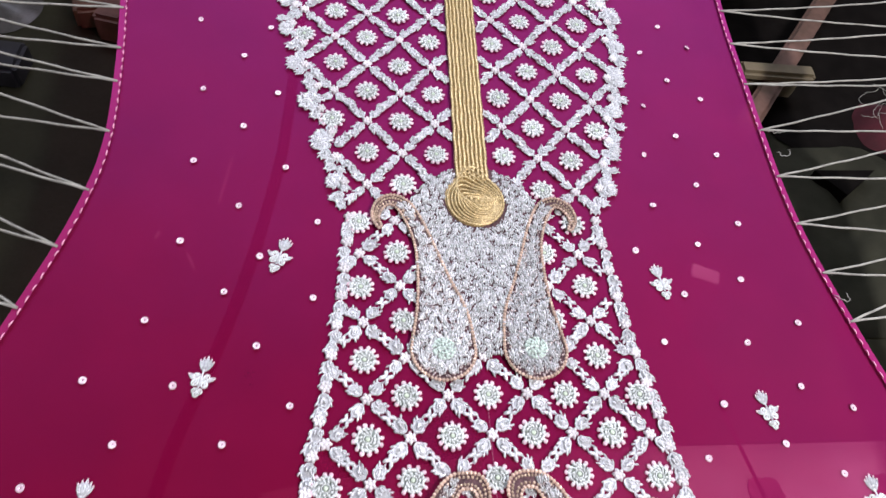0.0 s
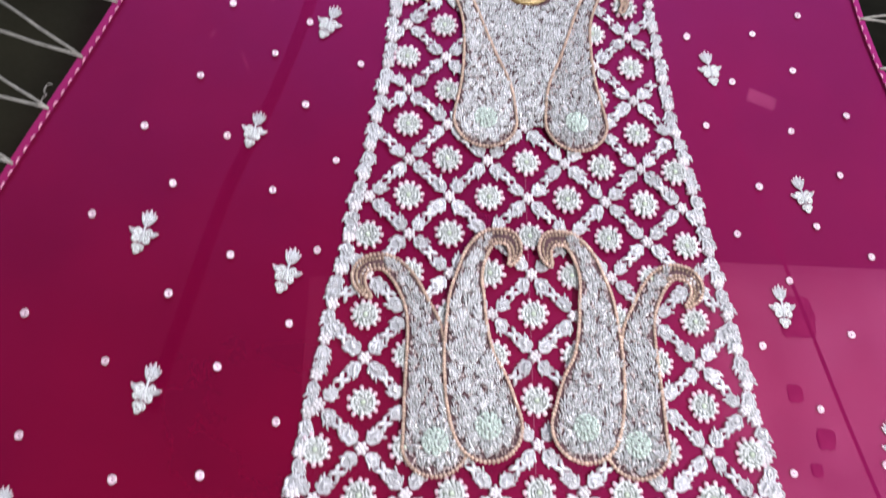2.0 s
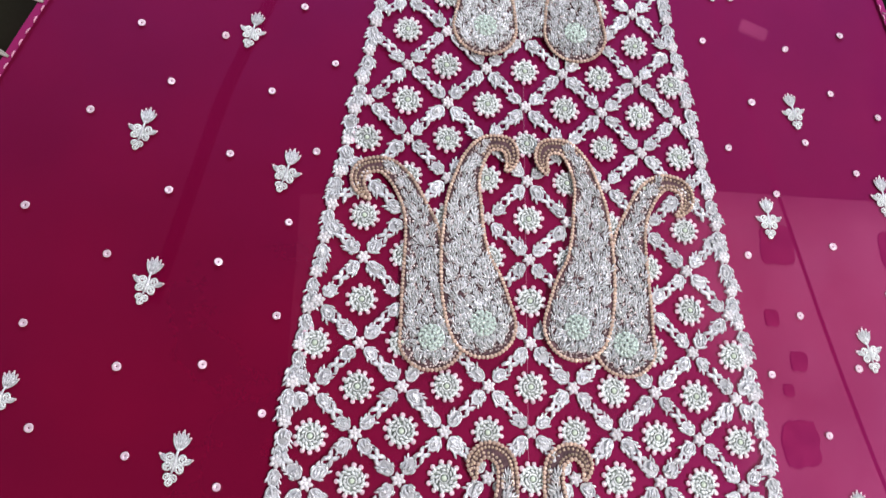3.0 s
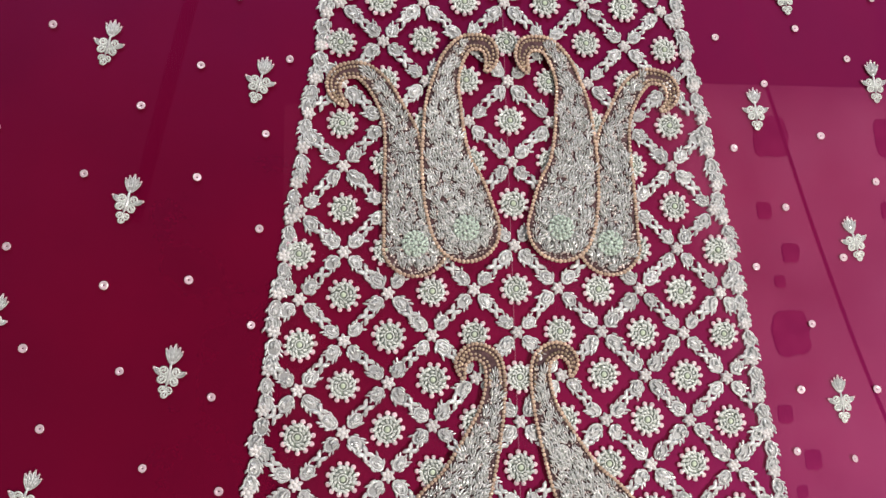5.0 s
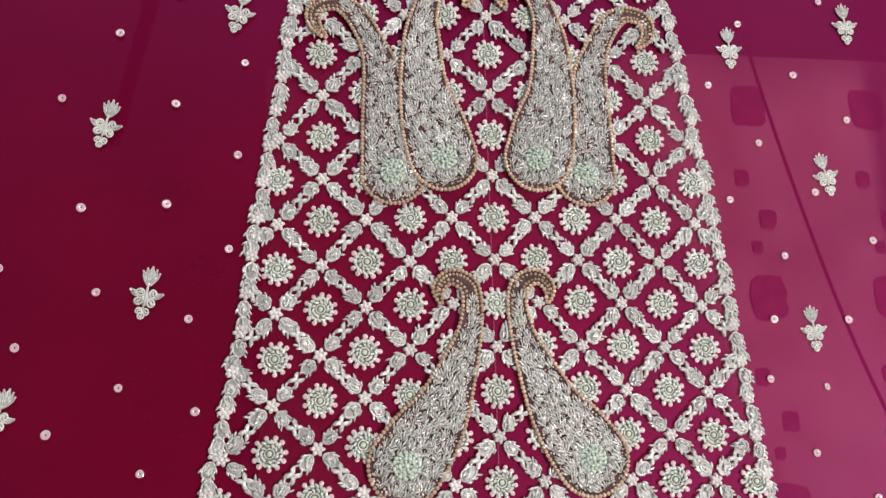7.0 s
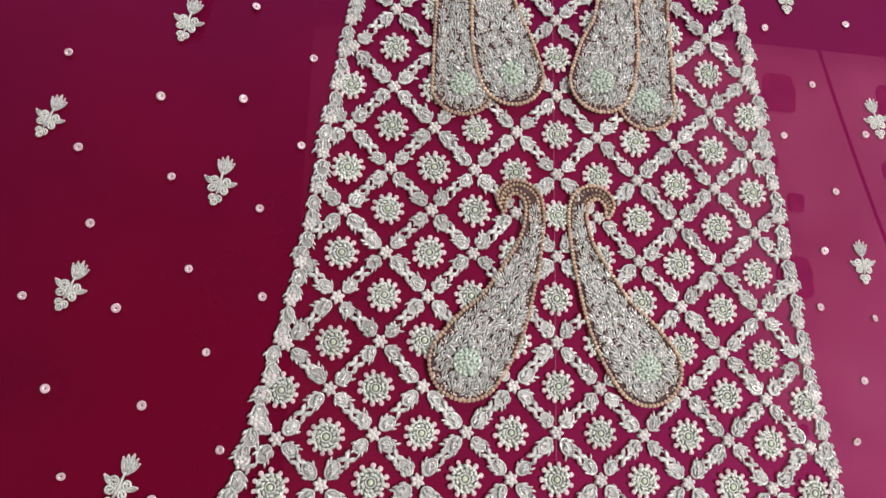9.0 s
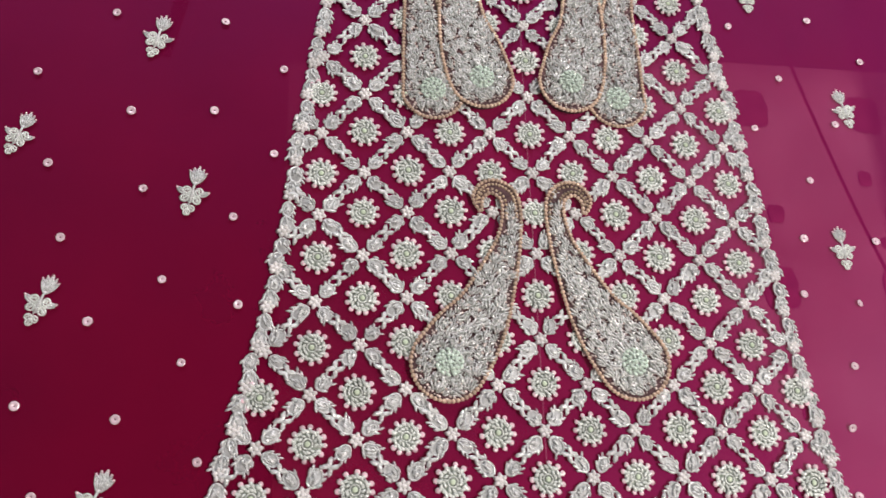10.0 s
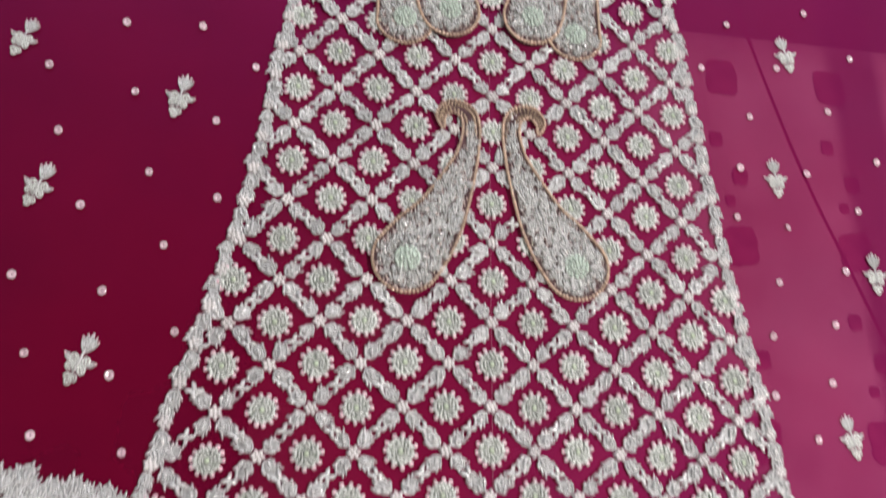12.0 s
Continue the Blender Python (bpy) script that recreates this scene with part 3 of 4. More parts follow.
LOWER = ((-0.0383, -0.403, 0.002), (-0.0399, -0.3942, 0.0044), (-0.0345, -0.3872, 0.0052), (-0.0272, -0.3866, 0.006), (-0.0196, -0.3924, 0.0068), (-0.0177, -0.404, 0.0072), (-0.0197, -0.4195, 0.0082), (-0.0243, -0.4349, 0.0108), (-0.038, -0.4674, 0.0176), (-0.05, -0.4859, 0.0227), (-0.062, -0.5026, 0.0245))


def outline(knots):
    line = spline(knots)
    left, right = [], []
    for i, (x, y, w) in enumerate(line):
        p, q = line[max(i - 1, 0)], line[min(i + 1, len(line) - 1)]
        d = Vector((q[0] - p[0], q[1] - p[1])).normalized()
        w = max(0.001, w - 0.0010)
        left.append((x - d.y * w, y + d.x * w)), right.append((x + d.y * w, y - d.x * w))
        last = d
    x, y, w = line[-1][0], line[-1][1], line[-1][2] - 0.0010
    a0 = math.atan2(last.x, -last.y)
    cap = [(x + w * math.cos(a0 - math.pi * k / 14), y + w * math.sin(a0 - math.pi * k / 14)) for k in range(1, 14)]
    return line, left, right, left + cap + list(reversed(right))


def inside(x, y, poly):
    hit = False
    for (ax, ay), (bx, by) in zip(poly, poly[1:] + poly[:1]):
        if (ay > y) != (by > y) and x < (bx - ax) * (y - ay) / (by - ay) + ax:
            hit = not hit
    return hit


def near(x, y, poly):
    return min(math.hypot(x - a, y - b) for a, b in poly)


def even(points, step, closed=True):
    """Places at even steps along a line."""
    out, rest = [], 0.0
    pts = points + points[:1] if closed else points
    for (ax, ay), (bx, by) in zip(pts, pts[1:]):
        ln = math.hypot(bx - ax, by - ay)
        u = rest
        while u < ln:
            out.append((ax + (bx - ax) * u / ln, ay + (by - ay) * u / ln))
            u += step
        rest = u - ln
    return out


def infill(s, seeds, poly, flow, step, lift, r, margin=0.0024, body=None):
    """Dense work inside an outline: slender three- to five-bladed buds that follow the flow, with seed beads between them."""
    xs, ys = [p[0] for p in poly], [p[1] for p in poly]
    buds = []
    y, row = min(ys), 0
    while y < max(ys):
        x = min(xs) + (row % 2) * step
        while x < max(xs):
            px, py = x + r.uniform(-0.7, 0.7) * step, y + r.uniform(-0.6, 0.6) * step
            if inside(px, py, poly) and near(px, py, poly) > margin + 0.0004 and (body is None or body(px, py)):
                a = flow(px, py) + math.pi + r.gauss(0, 0.5)
                big = r.choice((0.55, 0.7, 0.8, 0.95, 1.1))
                for lean in (-0.6, 0.6, 0.0):
                    d = 0.0020 * big * (1.0 + 0.5 * (lean == 0))
                    grain(s, px + d * math.cos(a + lean), py + d * math.sin(a + lean), a + lean * 0.6, 0.0054 * big, 0.00078 * big, lift + (0.0006 if lean == 0 else 0.0002), lean * 0.0008)
                buds.append((px + 0.002 * math.cos(a), py + 0.002 * math.sin(a)))
            x += step * 1.9
        y += step * 1.5
        row += 1
    y, fine = min(ys), 0.0022
    while y < max(ys):
        x = min(xs)
        while x < max(xs):
            px, py = x + r.uniform(-0.5, 0.5) * fine, y + r.uniform(-0.5, 0.5) * fine
            if inside(px, py, poly) and near(px, py, poly) > margin * 0.8 and (body is None or body(px, py)) and min([math.hypot(px - a, py - b) for a, b in buds] or [1]) > 0.0015:
                bead(seeds, px, py, r.uniform(0.0006, 0.0011), lift + 0.0006, 0.8, False)
            x += fine
        y += fine


def plate(poly, height):
    """A padded ground with rounded sides."""
    s = Shape()
    n = len(poly)
    cx, cy = sum(p[0] for p in poly) / n, sum(p[1] for p in poly) / n
    s.add([(x, y, 0.0) for x, y in poly] + [(x, y, height) for x, y in poly], [(i, (i + 1) % n, n + (i + 1) % n, n + i) for i in range(n)])
    bm = bmesh.new()
    vs = [bm.verts.new((x, y, height)) for x, y in poly]
    face = bm.faces.new(vs)
    tri = bmesh.ops.triangulate(bm, faces=[face])["faces"]
    bm.verts.index_update()
    s.add([p.co for p in bm.verts], [[p.index for p in f.verts] for f in tri])
    bm.free()
    return s


PAISLEYS = []


def paisley(knots, lift, label, seed):
    r = random.Random(seed)
    line, left, right, poly = outline(knots)
    PAISLEYS.append(poly)
    base = part("paisley", plate(poly, 0.0016 + lift), PADDING, garment, label, m=Matrix.Translation((0, 0, 0.0006)), smooth=False)
    beads = Shape()
    for x, y in even(poly, 0.0028):
        bead(beads, x, y, 0.00146 * r.uniform(0.93, 1.07), 0.0022 + lift, 0.85)
    part("bead_border", beads, COPPER, base, "single row of copper gold beads")

    def flow(x, y):
        k = min(range(len(line)), key=lambda i: (line[i][0] - x) ** 2 + (line[i][1] - y) ** 2)
        p, q = line[max(k - 1, 0)], line[min(k + 1, len(line) - 1)]
        return math.atan2(q[1] - p[1], q[0] - p[0])
    # the hooked neck: two inner rows of beads on dark ground, no wire
    neck = Shape()
    last = next(i for i, p in enumerate(line) if p[2] > 0.0072)
    tail = range(8, last + 4)
    for side in (-1, 1):
        rim = []
        for i in tail:
            p, q = line[i - 1], line[i + 1]
            d = Vector((q[0] - p[0], q[1] - p[1])).normalized()
            w = max(0.0008, line[i][2] - 0.0039)
            rim.append((line[i][0] - side * d.y * w, line[i][1] + side * d.x * w))
        for x, y in even(rim, 0.0024 if side > 0 else 0.0030, False):
            bead(neck, x, y, 0.0011 * r.uniform(0.85, 1.1), 0.0018 + lift, 0.85)
    part("neck_bead", neck, NECKBEAD, base, "loose rows of bronze beads in the neck", kind="stuff")

    def body(x, y):
        return min(range(len(line)), key=lambda i: (line[i][0] - x) ** 2 + (line[i][1] - y) ** 2) >= last - 6
    fill, seeds = Shape(), Shape()
    infill(fill, seeds, poly, flow, 0.00200, 0.0016 + lift, r, 0.0029, body)
    x, y, w = line[-1]
    for k in range(13):
        a = 2 * math.pi * k / 13
        grain(fill, x + 0.0122 * math.cos(a), y + 0.0122 * math.sin(a), a + 0.3 * math.sin(5 * k), 0.0056, 0.0012, 0.0022 + lift)
    part("wire_infill", fill, WIRE, base, "dense silver wire filling", kind="stuff")
    part("seed_bead", seeds, SEED, base, "tiny pale bronze seed beads", kind="stuff")
    bloom = Shape()
    dome(bloom, x, y, 0.0080, 0.0080, 0.0024, 0, 0, 24, 5, base=0.0016 + lift)
    bloom.mark(0)
    for ring, (rad, n) in enumerate(((0.0078, 15), (0.0060, 15), (0.0043, 10), (0.0026, 6))):
        for k in range(n):
            a = 2 * math.pi * (k + r.uniform(-0.2, 0.2)) / n + ring * 0.3
            at = (x + rad * math.cos(a), y + rad * math.sin(a))
            if ring % 2 == 0:
                grain(bloom, *at, a + 1.25, 0.0032, 0.00115, 0.0024 + lift + 0.0006 * ring)
            else:
                bead(bloom, *at, 0.0012, 0.0034 + lift + 0.0006 * ring, 0.8, False)
    bead(bloom, x, y, 0.0017, 0.0050 + lift, 0.8)
    part("bulb_blossom", bloom, BLOSSOM, base, "raised pale mint blossom")
    return base


AX0, AX1, AX2 = 0.003, -0.002, -0.003
paisley(WAIST, 0.0008, "hooked silver paisley with copper bead outline at the waist", 1)
paisley(mirror(WAIST, AX0), 0.0008, "hooked silver paisley with copper bead outline at the waist", 2)
for ax, flip in ((0, False), (AX1, True)):
    shape = (lambda k: mirror(k, AX1)) if flip else (lambda k: k)
    paisley(shape(OUTER), 0.0, "tall outer silver paisley overlapped by its neighbour", 5 + flip)
    paisley(shape(INNER), 0.0020, "tall inner silver paisley with a curled tip", 3 + flip)
paisley(LOWER, 0.0004, "slanting silver paisley with a fat lower bulb", 7)
paisley(mirror(LOWER, AX2), 0.0004, "slanting silver paisley with a fat lower bulb", 8)

# silver ground between the waist paisleys, round the gold knot
V_POLY = [(-0.050, 0.058), (-0.034, 0.078), (-0.014, 0.090), (0.004, 0.093), (0.022, 0.090), (0.040, 0.078), (0.056, 0.058), (0.048, 0.036), (0.040, 0.012), (0.031, -0.020), (0.019, -0.050), (0.011, -0.082), (-0.005, -0.082), (-0.013, -0.050), (-0.025, -0.020), (-0.034, 0.012), (-0.042, 0.036)]
v_fill, v_seeds = Shape(), Shape()
infill(v_fill, v_seeds, V_POLY, lambda x, y: math.pi / 2 + 6 * x, 0.0021, 0.0010, random.Random(9), 0.0005,
       lambda x, y: math.hypot(x - 0.0045, y - 0.057) > 0.0275 and (y < 0.07 or abs(x - 0.0045) > 0.017))
ground = part("waist_ground", plate(V_POLY, 0.0010), PADDING, garment, "triangular silver ground at the waist", m=Matrix.Translation((0, 0, 0.0006)), smooth=False)
part("wire_infill", v_fill, WIRE, ground, kind="stuff")
part("seed_bead", v_seeds, SILVER, ground, kind="stuff")

# ---- gold placket: parallel cords that end in a coiled oval knot ----


def placket_x(y):
    return 0.004 + 0.006 * (y - 0.09) / 0.215


gold = thing("gold_placket", "", "")
gold.parent = garment
gold.location = (0, 0, 0.0008)
for k in range(8):
    off = (k - 3.5) * 0.00365
    s = Shape()
    ys = [0.076 + 0.0013 * (k % 3) + 0.0019 * q for q in range(224)]
    rope(s, [(placket_x(y) + off + 0.0003 * math.sin(y * 240 + k), y, 0.0017) for y in ys], 0.0020, 0.0011)
    part("gold_cord", s, GOLD, gold)
for k in range(12):
    s = Shape()
    u = k / 12
    ring = []
    for a in steps(0, 2 * math.pi, 72)[:-1]:
        apex = 1.6 + 1.15 * min(1.0, 1.6 * u)
        away = (a - apex + math.pi) % (2 * math.pi) - math.pi
        r = 0.0236 * (1 - u) * (1 + (0.52 + 0.35 * u) * math.exp(-(away / 0.42) ** 2))
        squash = 1 - 0.45 * u
        ex, ey = r * math.cos(a), r * math.sin(a)
        side = ex * math.cos(apex + 1.57) + ey * math.sin(apex + 1.57)
        ex, ey = ex - (1 - squash) * side * math.cos(apex + 1.57), ey - (1 - squash) * side * math.sin(apex + 1.57)
        ring.append((0.0045 + 0.0065 * u + ex, 0.0560 - 0.0040 * u + ey))
    spots = even(ring, 0.0016)
    rope(s, [(x, y, 0.0023 + 0.0002 * k + 0.0002 * math.sin(3 * k)) for x, y in spots + spots[:1]], 0.0014, 0.0009)
    part("knot_coil", s, GOLD, gold)
heart = Shape()
bead(heart, 0.0088, 0.0532, 0.0030, 0.0042, 0.7)
part("knot_heart", heart, GOLD, gold)
part("knot_padding", plate([(0.004 + 0.025 * math.cos(a), 0.058 + 0.027 * math.sin(a)) for a in steps(0, 2 * math.pi, 40)[:-1]], 0.0018), GOLD_GROUND, gold, smooth=False)
part("cord_padding", plate([(placket_x(0.07) - 0.014, 0.07), (placket_x(0.07) + 0.014, 0.07), (placket_x(0.5) + 0.014, 0.5), (placket_x(0.5) - 0.014, 0.5)], 0.0010), GOLD_GROUND, gold, smooth=False)

# ---- the lattice of flowers, rosettes and leaves ----
PANEL_Y = (0.045, -0.049, -0.129, -0.206, -0.307, -0.445, -0.49, -0.547, -0.597, -0.68)
PANEL_LX = (-0.099, -0.108, -0.121, -0.134, -0.150, -0.167, -0.176, -0.188, -0.202, -0.220)
PANEL_RX = (0.106, 0.1115, 0.123, 0.1345, 0.1485, 0.1635, 0.1685, 0.178, 0.186, 0.200)
YOKE_Y = (0.48, 0.285, 0.232, 0.197, 0.15, 0.10, 0.059, 0.04)
YOKE_LX = (-0.17, -0.157, -0.148, -0.138, -0.124, -0.113, -0.104, -0.100)
YOKE_RX = (0.175, 0.163, 0.160, 0.150, 0.142, 0.128, 0.112, 0.106)


def skirt_at(i, j):
    x = -0.00160 + 0.000284 * j + -0.0000291 * j * j + (0.02891 + -0.000160 * j + 0.00000852 * j * j) * i
    y = -0.11193 + -0.02968 * j + 0.0000594 * j * j + 0.000159 * i + (-0.000205 + 0.0000016 * j) * i * i
    return x, y


def yoke_at(i, j):
    side = (i > 0) - (i < 0)
    return 0.0045 + 0.000782 * j + (0.029615 + 0.000078 * j) * i + 0.00065 * side, 0.0716 + 0.03476 * j + (0.000071 * j - 0.00078) * i + 0.0008 * side


def skirt_in(x, y, pad):
    return y < 0.05 and along(y, PANEL_Y, PANEL_LX) + pad < x < along(y, PANEL_Y, PANEL_RX) - pad


def yoke_in(x, y, pad):
    if not 0.048 < y < 0.42 or abs(x - placket_x(y)) < 0.0155 + pad * 0.3:
        return False
    return along(y, YOKE_Y, YOKE_LX) + pad < x < along(y, YOKE_Y, YOKE_RX) - pad


COVER = PAISLEYS + [V_POLY]


def depth(x, y):
    """How far a place lies under the paisley work; 0 outside it."""
    return max([near(x, y, p) for p in COVER if inside(x, y, p)] or [0.0])


counts = {"leaf": 0, "cross": 0}
rest_leaf, rest_cross = Shape(), Shape()


def put_leaf(x, y, turn, size=1.0, first=True):
    k = rnd.randrange(7)
    m = spot(x, y, turn + rnd.uniform(-0.25, 0.25), size * rnd.uniform(0.96, 1.16))
    if first and counts["leaf"] < 300:
        counts["leaf"] += 1
        part("leaf", LEAVES[k], None, garment, m=m)
    else:
        rest_leaf.join(LEAF_S[k], m)


def put_cross(x, y, turn, first=True):
    m = spot(x, y, turn, rnd.uniform(1.0, 1.15))
    if first and counts["cross"] < 300:
        counts["cross"] += 1
        part("cross_stitch", CROSS, None, garment, m=m)
    else:
        rest_cross.join(CROSS_S, m)


def put_flower(x, y, size=1.0):
    turn = rnd.uniform(0, 6.28)
    petals, ring, eye = FLOWERS[rnd.randrange(4)]
    f = part("flower", petals, None, garment, m=spot(x, y, turn, size * rnd.uniform(0.96, 1.04)))
    part("bead_ring", ring, None, f)
    part("centre_bead", eye, None, f)


def lattice(at, test, rows, cols, edge_l, edge_r, first, chain):
    for j in rows:
        for i in cols:
            x, y = at(i, j)
            if (i + j) % 2 == 0:
                lo, hi = edge_l(y) + 0.0085, edge_r(y) - 0.0085
                if lo - 0.0065 < x < hi + 0.0065:
                    fx = min(max(x, lo), hi)
                    if test(fx, y, 0.004) and depth(fx, y) < 0.0055:
                        put_flower(fx + rnd.uniform(-0.0008, 0.0008), y + rnd.uniform(-0.0008, 0.0008))
                continue
            if test(x, y, 0.004) and depth(x, y) < 0.002:
                part("rosette", ROSETTE, None, garment, m=spot(x, y, rnd.uniform(0, 1), 1.10))
            for di in (-1, 1):
                ex, ey = at(i + di, j - 1)
                ln = math.hypot(ex - x, ey - y)
                ux, uy = (ex - x) / ln, (ey - y) / ln
                turn = math.atan2(-ux, uy)
                for u, size, flip in [(u, z, False) for u, z in chain] + [(ln - u, z, True) for u, z in chain]:
                    s = -1 if flip else 1
                    mx, my = x + ux * (u + s * 0.006 * size), y + uy * (u + s * 0.006 * size)
                    if test(mx, my, 0.0035) and depth(mx, my) < 0.003:
                        put_leaf(x + ux * u, y + uy * u, turn + (math.pi if flip else 0), size, first)
                mx, my = x + ux * ln / 2, y + uy * ln / 2
                if test(mx, my, 0.003) and depth(mx, my) < 0.003:
                    put_cross(mx, my, turn, first)


def panel_l(y):
    return along(y, PANEL_Y, PANEL_LX)


def panel_r(y):
    return along(y, PANEL_Y, PANEL_RX)


def yoke_l(y):
    return along(y, YOKE_Y, YOKE_LX)


def yoke_r(y):
    return along(y, YOKE_Y, YOKE_RX)


lattice(skirt_at, skirt_in, range(-5, 20), range(-8, 9), panel_l, panel_r, True, ((0.0046, 1.0),))
lattice(yoke_at, yoke_in, range(-1, 9), range(-6, 7), yoke_l, yoke_r, False, ((0.0046, 0.90), (0.0138, 0.78)))

# ---- borders of the panel: a chain of rosettes and paired leaves ----
for side in (panel_l, panel_r):
    y, k = 0.04, 0
    while y > -0.668:
        x = side(y)
        turn = math.atan2(side(y + 0.004) - side(y - 0.004), 0.008) * -1
        if k % 3 == 0:
            part("rosette", ROSETTE, None, garment, m=spot(x, y, rnd.uniform(0, 1), 1.1))
            y -= 0.0046
        else:
            put_leaf(x, y + 0.0006, turn + math.pi, 1.02, False)
            y -= 0.0098
        k += 1

# ---- yoke sides: bold overlapping leaf sprays ----
for side, out in ((yoke_l, -1), (yoke_r, 1)):
    y, k = 0.40, 0
    while y > 0.05:
        x = side(y) + 0.003 * math.sin(k * 1.1)
        rest_leaf.join(LEAF_S[rnd.randrange(7)], spot(x, y, math.pi + rnd.uniform(-0.6, 0.6), rnd.uniform(0.8, 1.1)))
        if k % 2:
            rest_leaf.join(LEAF_S[rnd.randrange(7)], spot(x + out * 0.002, y, -out * rnd.uniform(0.5, 2.2), rnd.uniform(0.75, 1.05), 0.0008))
        if k % 5 == 2:
            for q in range(5):
                rest_leaf.join(LEAF_S[q], spot(x + out * 0.002, y, -out * (0.1 + 0.55 * q), rnd.uniform(0.75, 1.1), 0.001))
        if k % 3 == 1:
            part("rosette", ROSETTE, None, garment, m=spot(x - out * 0.003, y, 0, 1.0, 0.0012))
        y -= 0.0088
        k += 1

# ---- hem work beside the panel ----
for k in range(60):
    x = -0.222 - 0.0028 * k
    y = -0.663 + 0.15 * (-0.222 - x) + rnd.uniform(-0.008, 0.004)
    for q in range(2):
        rest_leaf.join(LEAF_S[rnd.randrange(5)], spot(x, y - 0.012 * q, rnd.uniform(-1.0, 1.0), rnd.uniform(0.9, 1.2), 0.0005 * q))

part("lattice_leaf", rest_leaf, SILVER, garment, "silver wire leaves", kind="stuff")
if rest_cross.v:
    part("lattice_cross", rest_cross, SILVER, garment, "small silver crosses", kind="stuff")

# ---- scattered sprays and sequins on the side panels ----


def wire_leaf(s, x, y, turn, rx, ry, r):
    """A narrow wire loop with a core strand, its base at (x, y), pointing along turn."""
    one = Shape()
    dome(one, 0, ry, rx * 0.8, ry * 0.85, 0.0005, 0, 0, 10, 2)
    one.mark(0)
    loop(one, 0, ry, rx, ry, 0.0006, r, 12)
    grain(one, 0, ry, math.pi / 2, ry * 1.3, r * 1.1, 0.0006)
    s.join(one, Matrix.Translation((x, y, 0)) @ Matrix.Rotation(turn, 4, "Z"))


def spray_meshes():
    """A fan of five wire leaves on a stem over looped petals, two pointed side leaves and a three-lobed foot."""
    fan, stem, bloom, tips, petal, side = Shape(), Shape(), Shape(), Shape(), Shape(), Shape()
    for k in range(5):
        a = (2 - k) * 0.27
        ln = 0.0062 - 0.0006 * abs(k - 2)
        wire_leaf(fan, 0, 0.0085, a, 0.00125, ln, 0.00062)
        bead(tips, -(2 * ln + 0.0005) * math.sin(a), 0.0085 + (2 * ln + 0.0005) * math.cos(a), 0.0008, 0.0010, 0.8)
    tube(stem, [(0, -0.0065, 0.0008), (0.0002, 0.0, 0.0014), (0, 0.0055, 0.0013), (0, 0.0100, 0.0010)], 0.0010)
    dome(bloom, 0, 0, 0.0048, 0.0044, 0.0008, 4, 0.2, 24, 3)
    bloom.mark(0)
    for k in range(7):
        a = 2 * math.pi * k / 7
        grain(bloom, 0.0018 * math.cos(a), 0.0018 * math.sin(a), a + 0.9, 0.0026, 0.0007, 0.0006)
    loop(petal, 0, 0, 0.0025, 0.0022, 0.0008, 0.00075, 14)
    bead(petal, 0.0005, 0.0002, 0.0012, 0.0010, 0.7)
    grain(petal, -0.0009, -0.0003, 1.2, 0.0026, 0.0006, 0.0006)
    wire_leaf(side, 0.0048, 0.0010, -1.05, 0.0014, 0.0030, 0.00065)
    for sgn in (-1, 1):
        bead(tips, sgn * 0.0105, 0.0043, 0.00095, 0.0009, 0.8)
    return fan.mesh("fan", SILVER), stem.mesh("stem", SILVER), bloom.mesh("spray", PALE), tips.mesh("bead_tip", PINKBEAD), petal.mesh("petal", PALE), side.mesh("side_leaf", SILVER)


PETALS = ((-0.0040, 0.0036), (0.0042, 0.0036), (-0.0040, -0.0024), (0.0042, -0.0026), (-0.0021, -0.0086), (0.0023, -0.0088), (0.0, -0.0118))
SPRAY = spray_meshes()
SPRAYS_L = ((-0.154, 0.0), (-0.202, -0.099), (-0.268, -0.183), (-0.170, -0.207), (-0.251, -0.289), (-0.327, -0.363), (-0.221, -0.398), (-0.301, -0.469), (-0.260, -0.580))
SPRAYS_R = ((0.152, -0.022), (0.211, -0.131), (0.274, -0.198), (0.179, -0.221), (0.243, -0.316), (0.219, -0.426), (0.290, -0.498), (0.251, -0.617))
for places, turn in ((SPRAYS_L, -0.28), (SPRAYS_R, 0.11)):
    for x, y in places:
        s = part("spray", SPRAY[2], None, garment, m=spot(x, y, turn + rnd.uniform(-0.12, 0.12), 0.89 * rnd.uniform(0.94, 1.05)))
        part("fan", SPRAY[0], None, s)
        part("stem", SPRAY[1], None, s)
        part("bead_tip", SPRAY[3], None, s)
        for k, (px, py) in enumerate(PETALS):
            part("petal", SPRAY[4], None, s, m=Matrix.Translation((px, py, 0)) @ Matrix.Rotation(k * 1.7, 4, "Z") @ Matrix.Scale(1.0 if k < 4 else 0.84, 4))
        part("side_leaf", SPRAY[5], None, s)
        part("side_leaf", SPRAY[5], None, s, m=Matrix.Diagonal((-1, 1, 1, 1)))

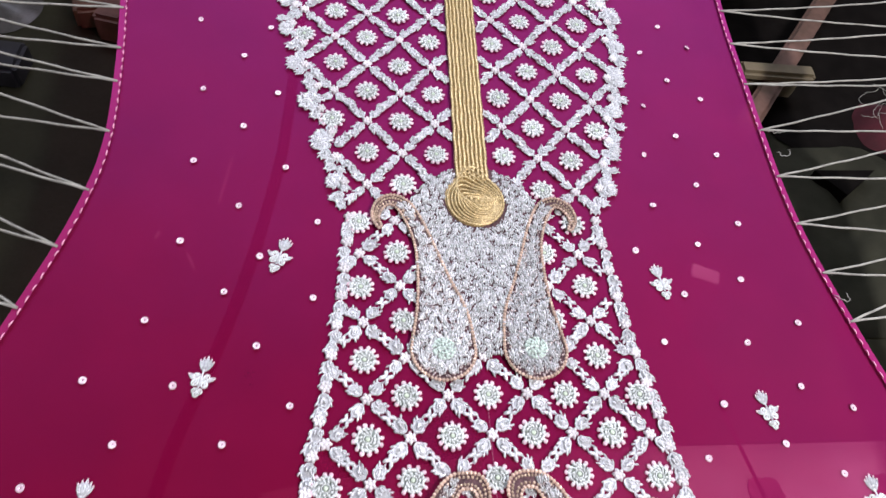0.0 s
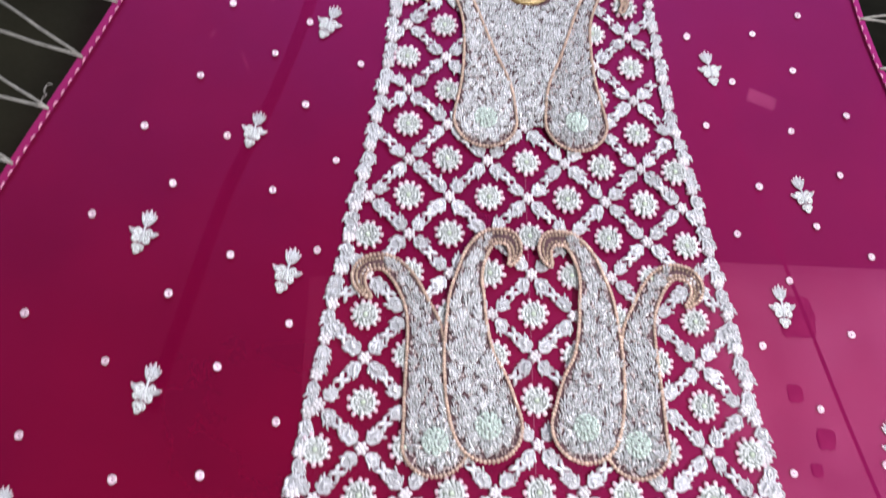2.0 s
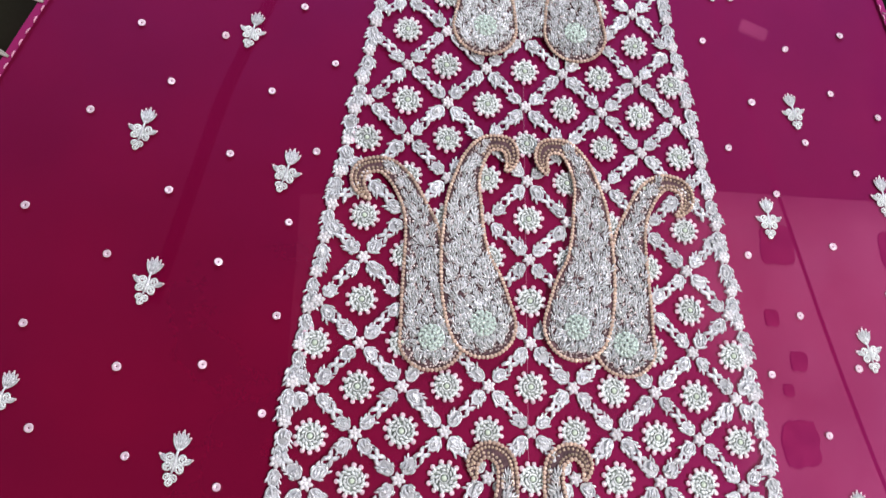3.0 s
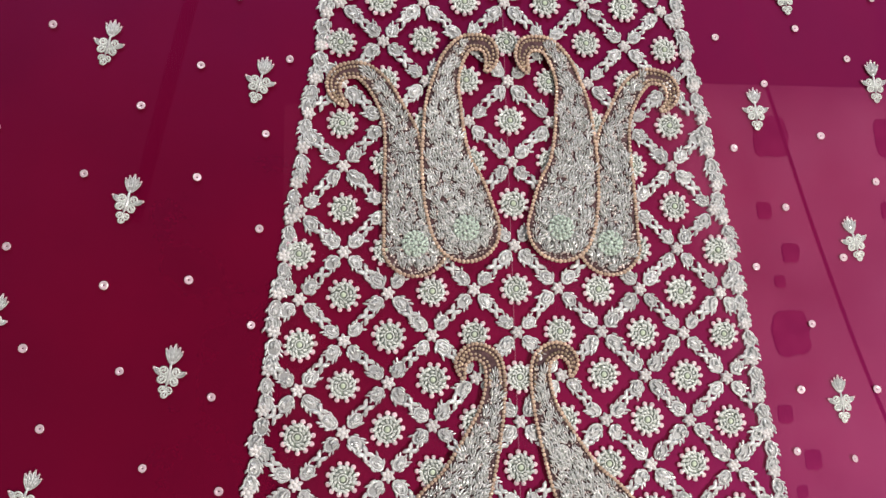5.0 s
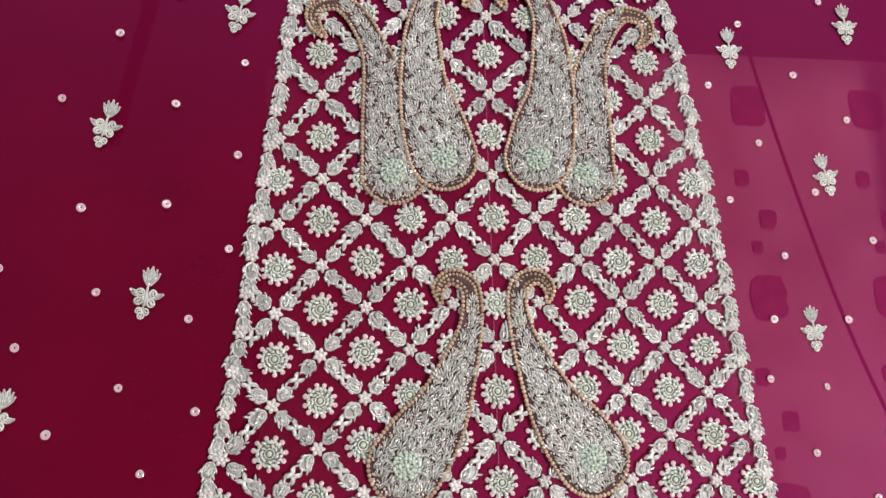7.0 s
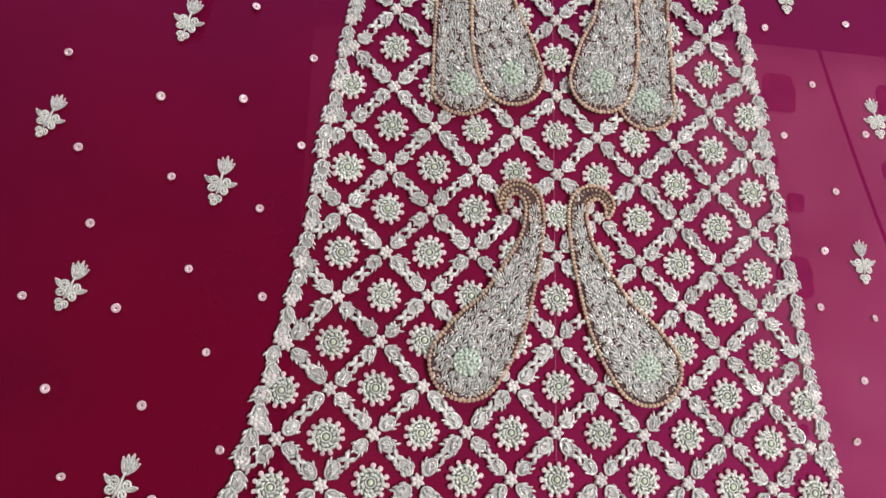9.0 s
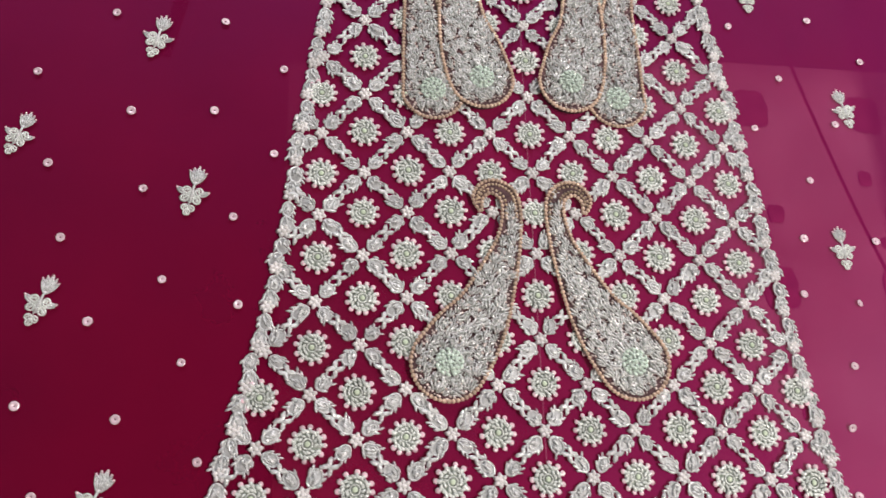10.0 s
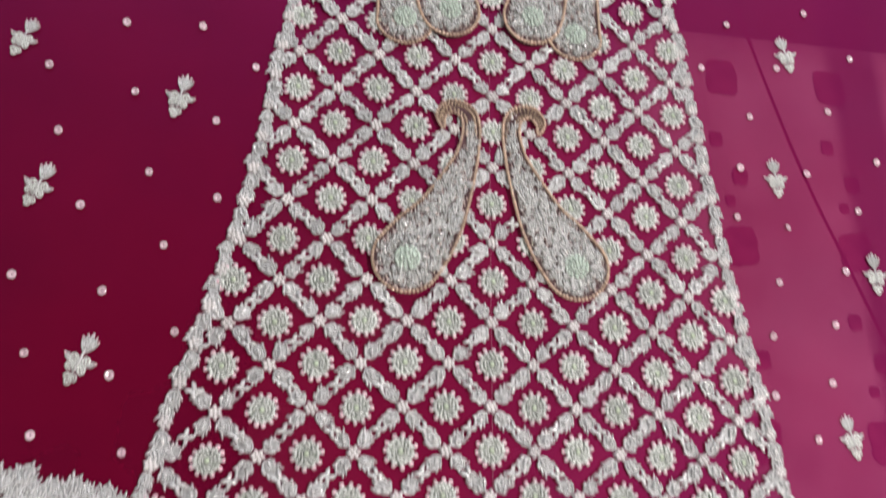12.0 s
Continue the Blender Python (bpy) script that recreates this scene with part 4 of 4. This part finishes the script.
disc = Shape()
for k, (rad, z) in enumerate(((0.0029, 0.0002), (0.0028, 0.0009), (0.0019, 0.0006), (0.0007, 0.0004), (0.0005, 0.0001))):
    disc.v += [(rad * math.cos(2 * math.pi * a / 14), rad * math.sin(2 * math.pi * a / 14), z) for a in range(14)]
    if k:
        disc.f += [((k - 1) * 14 + a, (k - 1) * 14 + (a + 1) % 14, k * 14 + (a + 1) % 14, k * 14 + a) for a in range(14)]
disc = disc.mesh("sequin", SEQUIN)
SEQUINS_L = ((-0.236, 0.259), (-0.172, 0.253), (-0.194, 0.215), (-0.226, 0.173), (-0.162, 0.171), (-0.189, 0.132), (-0.226, 0.093), (-0.152, 0.089), (-0.187, 0.049), (-0.125, 0.035), (-0.228, 0.015), (-0.168, 0.002), (-0.192, -0.029), (-0.127, -0.034), (-0.245, -0.052), (-0.166, -0.073), (-0.279, -0.097), (-0.220, -0.102), (-0.141, -0.118), (-0.253, -0.142), (-0.184, -0.144), (-0.303, -0.168), (-0.150, -0.188), (-0.208, -0.194), (-0.245, -0.223), (-0.333, -0.239), (-0.165, -0.241), (-0.278, -0.269), (-0.208, -0.271), (-0.168, -0.305))
SEQUINS_L2 = ((-0.321, -0.316), (-0.211, -0.338), (-0.262, -0.341), (-0.172, -0.367), (-0.307, -0.379), (-0.250, -0.394), (-0.195, -0.411), (-0.294, -0.427), (-0.234, -0.452), (-0.189, -0.467), (-0.326, -0.473), (-0.273, -0.478), (-0.219, -0.502), (-0.306, -0.526), (-0.252, -0.534), (-0.206, -0.558), (-0.291, -0.574), (-0.241, -0.586), (-0.280, -0.622), (-0.228, -0.631))
SEQUINS_R = ((0.218, 0.285), (0.243, 0.256), (0.190, 0.245), (0.210, 0.208), (0.239, 0.185), (0.178, 0.173), (0.202, 0.137), (0.237, 0.116), (0.166, 0.114), (0.208, 0.081), (0.162, 0.058), (0.236, 0.040), (0.193, 0.018), (0.136, 0.011), (0.222, -0.016), (0.169, -0.030), (0.260, -0.056), (0.142, -0.072), (0.211, -0.073), (0.244, -0.110), (0.177, -0.123), (0.281, -0.128), (0.217, -0.154), (0.154, -0.163), (0.255, -0.177))
SEQUINS_R2 = ((0.188, -0.198), (0.227, -0.237), (0.160, -0.247), (0.265, -0.271), (0.194, -0.290), (0.301, -0.310), (0.233, -0.326), (0.168, -0.332), (0.273, -0.361), (0.204, -0.372), (0.309, -0.402), (0.191, -0.416), (0.246, -0.417), (0.285, -0.445), (0.184, -0.456), (0.224, -0.462), (0.266, -0.494), (0.211, -0.505), (0.251, -0.535), (0.201, -0.545), (0.242, -0.577), (0.197, -0.587), (0.225, -0.616))
for x, y in SEQUINS_L + SEQUINS_L2 + SEQUINS_R + SEQUINS_R2:
    m = spot(x, y, rnd.uniform(0, 6), rnd.uniform(0.84, 1.0))
    tip = 0.42 if rnd.random() < 0.15 else 0.12
    part("sequin", disc, None, garment, m=m @ Matrix.Rotation(rnd.uniform(-tip, tip), 4, "X") @ Matrix.Rotation(rnd.uniform(-tip, tip), 4, "Y"))

# ---- lacing cords from the cloth's edges to the frame ----
LACING_L = ((0.268, 0.330, 0.268), (0.216, 0.301, 0.240), (0.176, 0.266, 0.224), (0.120, 0.250, 0.167), (0.060, 0.202, 0.163), (0.008, 0.172, 0.112), (-0.043, 0.150, 0.044), (-0.088, 0.082, -0.021), (-0.133, 0.029, -0.060))
LACING_R = ((0.314, 0.359, 0.296), (0.264, 0.309, 0.248), (0.207, 0.240, 0.221), (0.147, 0.247, 0.159), (0.092, 0.182, 0.095), (0.040, 0.115, 0.017), (-0.010, 0.061, -0.020), (-0.056, 0.070, -0.013))


def cord(x0, y0, x1, y1):
    s = Shape()
    pts = []
    for k in range(25):
        u = k / 24
        pts.append((x0 + (x1 - x0) * u, y0 + (y1 - y0) * u + 0.0004 * math.sin(k * 1.7), H + 0.0015 - 0.002 * math.sin(math.pi * u) + 0.010 * u * u))
    tube(s, pts, 0.00098, 7, 1.0)
    return solid("lacing_cord", s, COTTON, "taut white cotton lacing cord", "cord", group="lacing cords", smooth=True)


for rows, side, inset, bar in ((LACING_L, edge_left, 0.004, -0.615), (LACING_R, edge_right, -0.004, 0.615)):
    for y, a, b in rows:
        for end in (a, b):
            cord(side(y) + inset, y, bar, end)
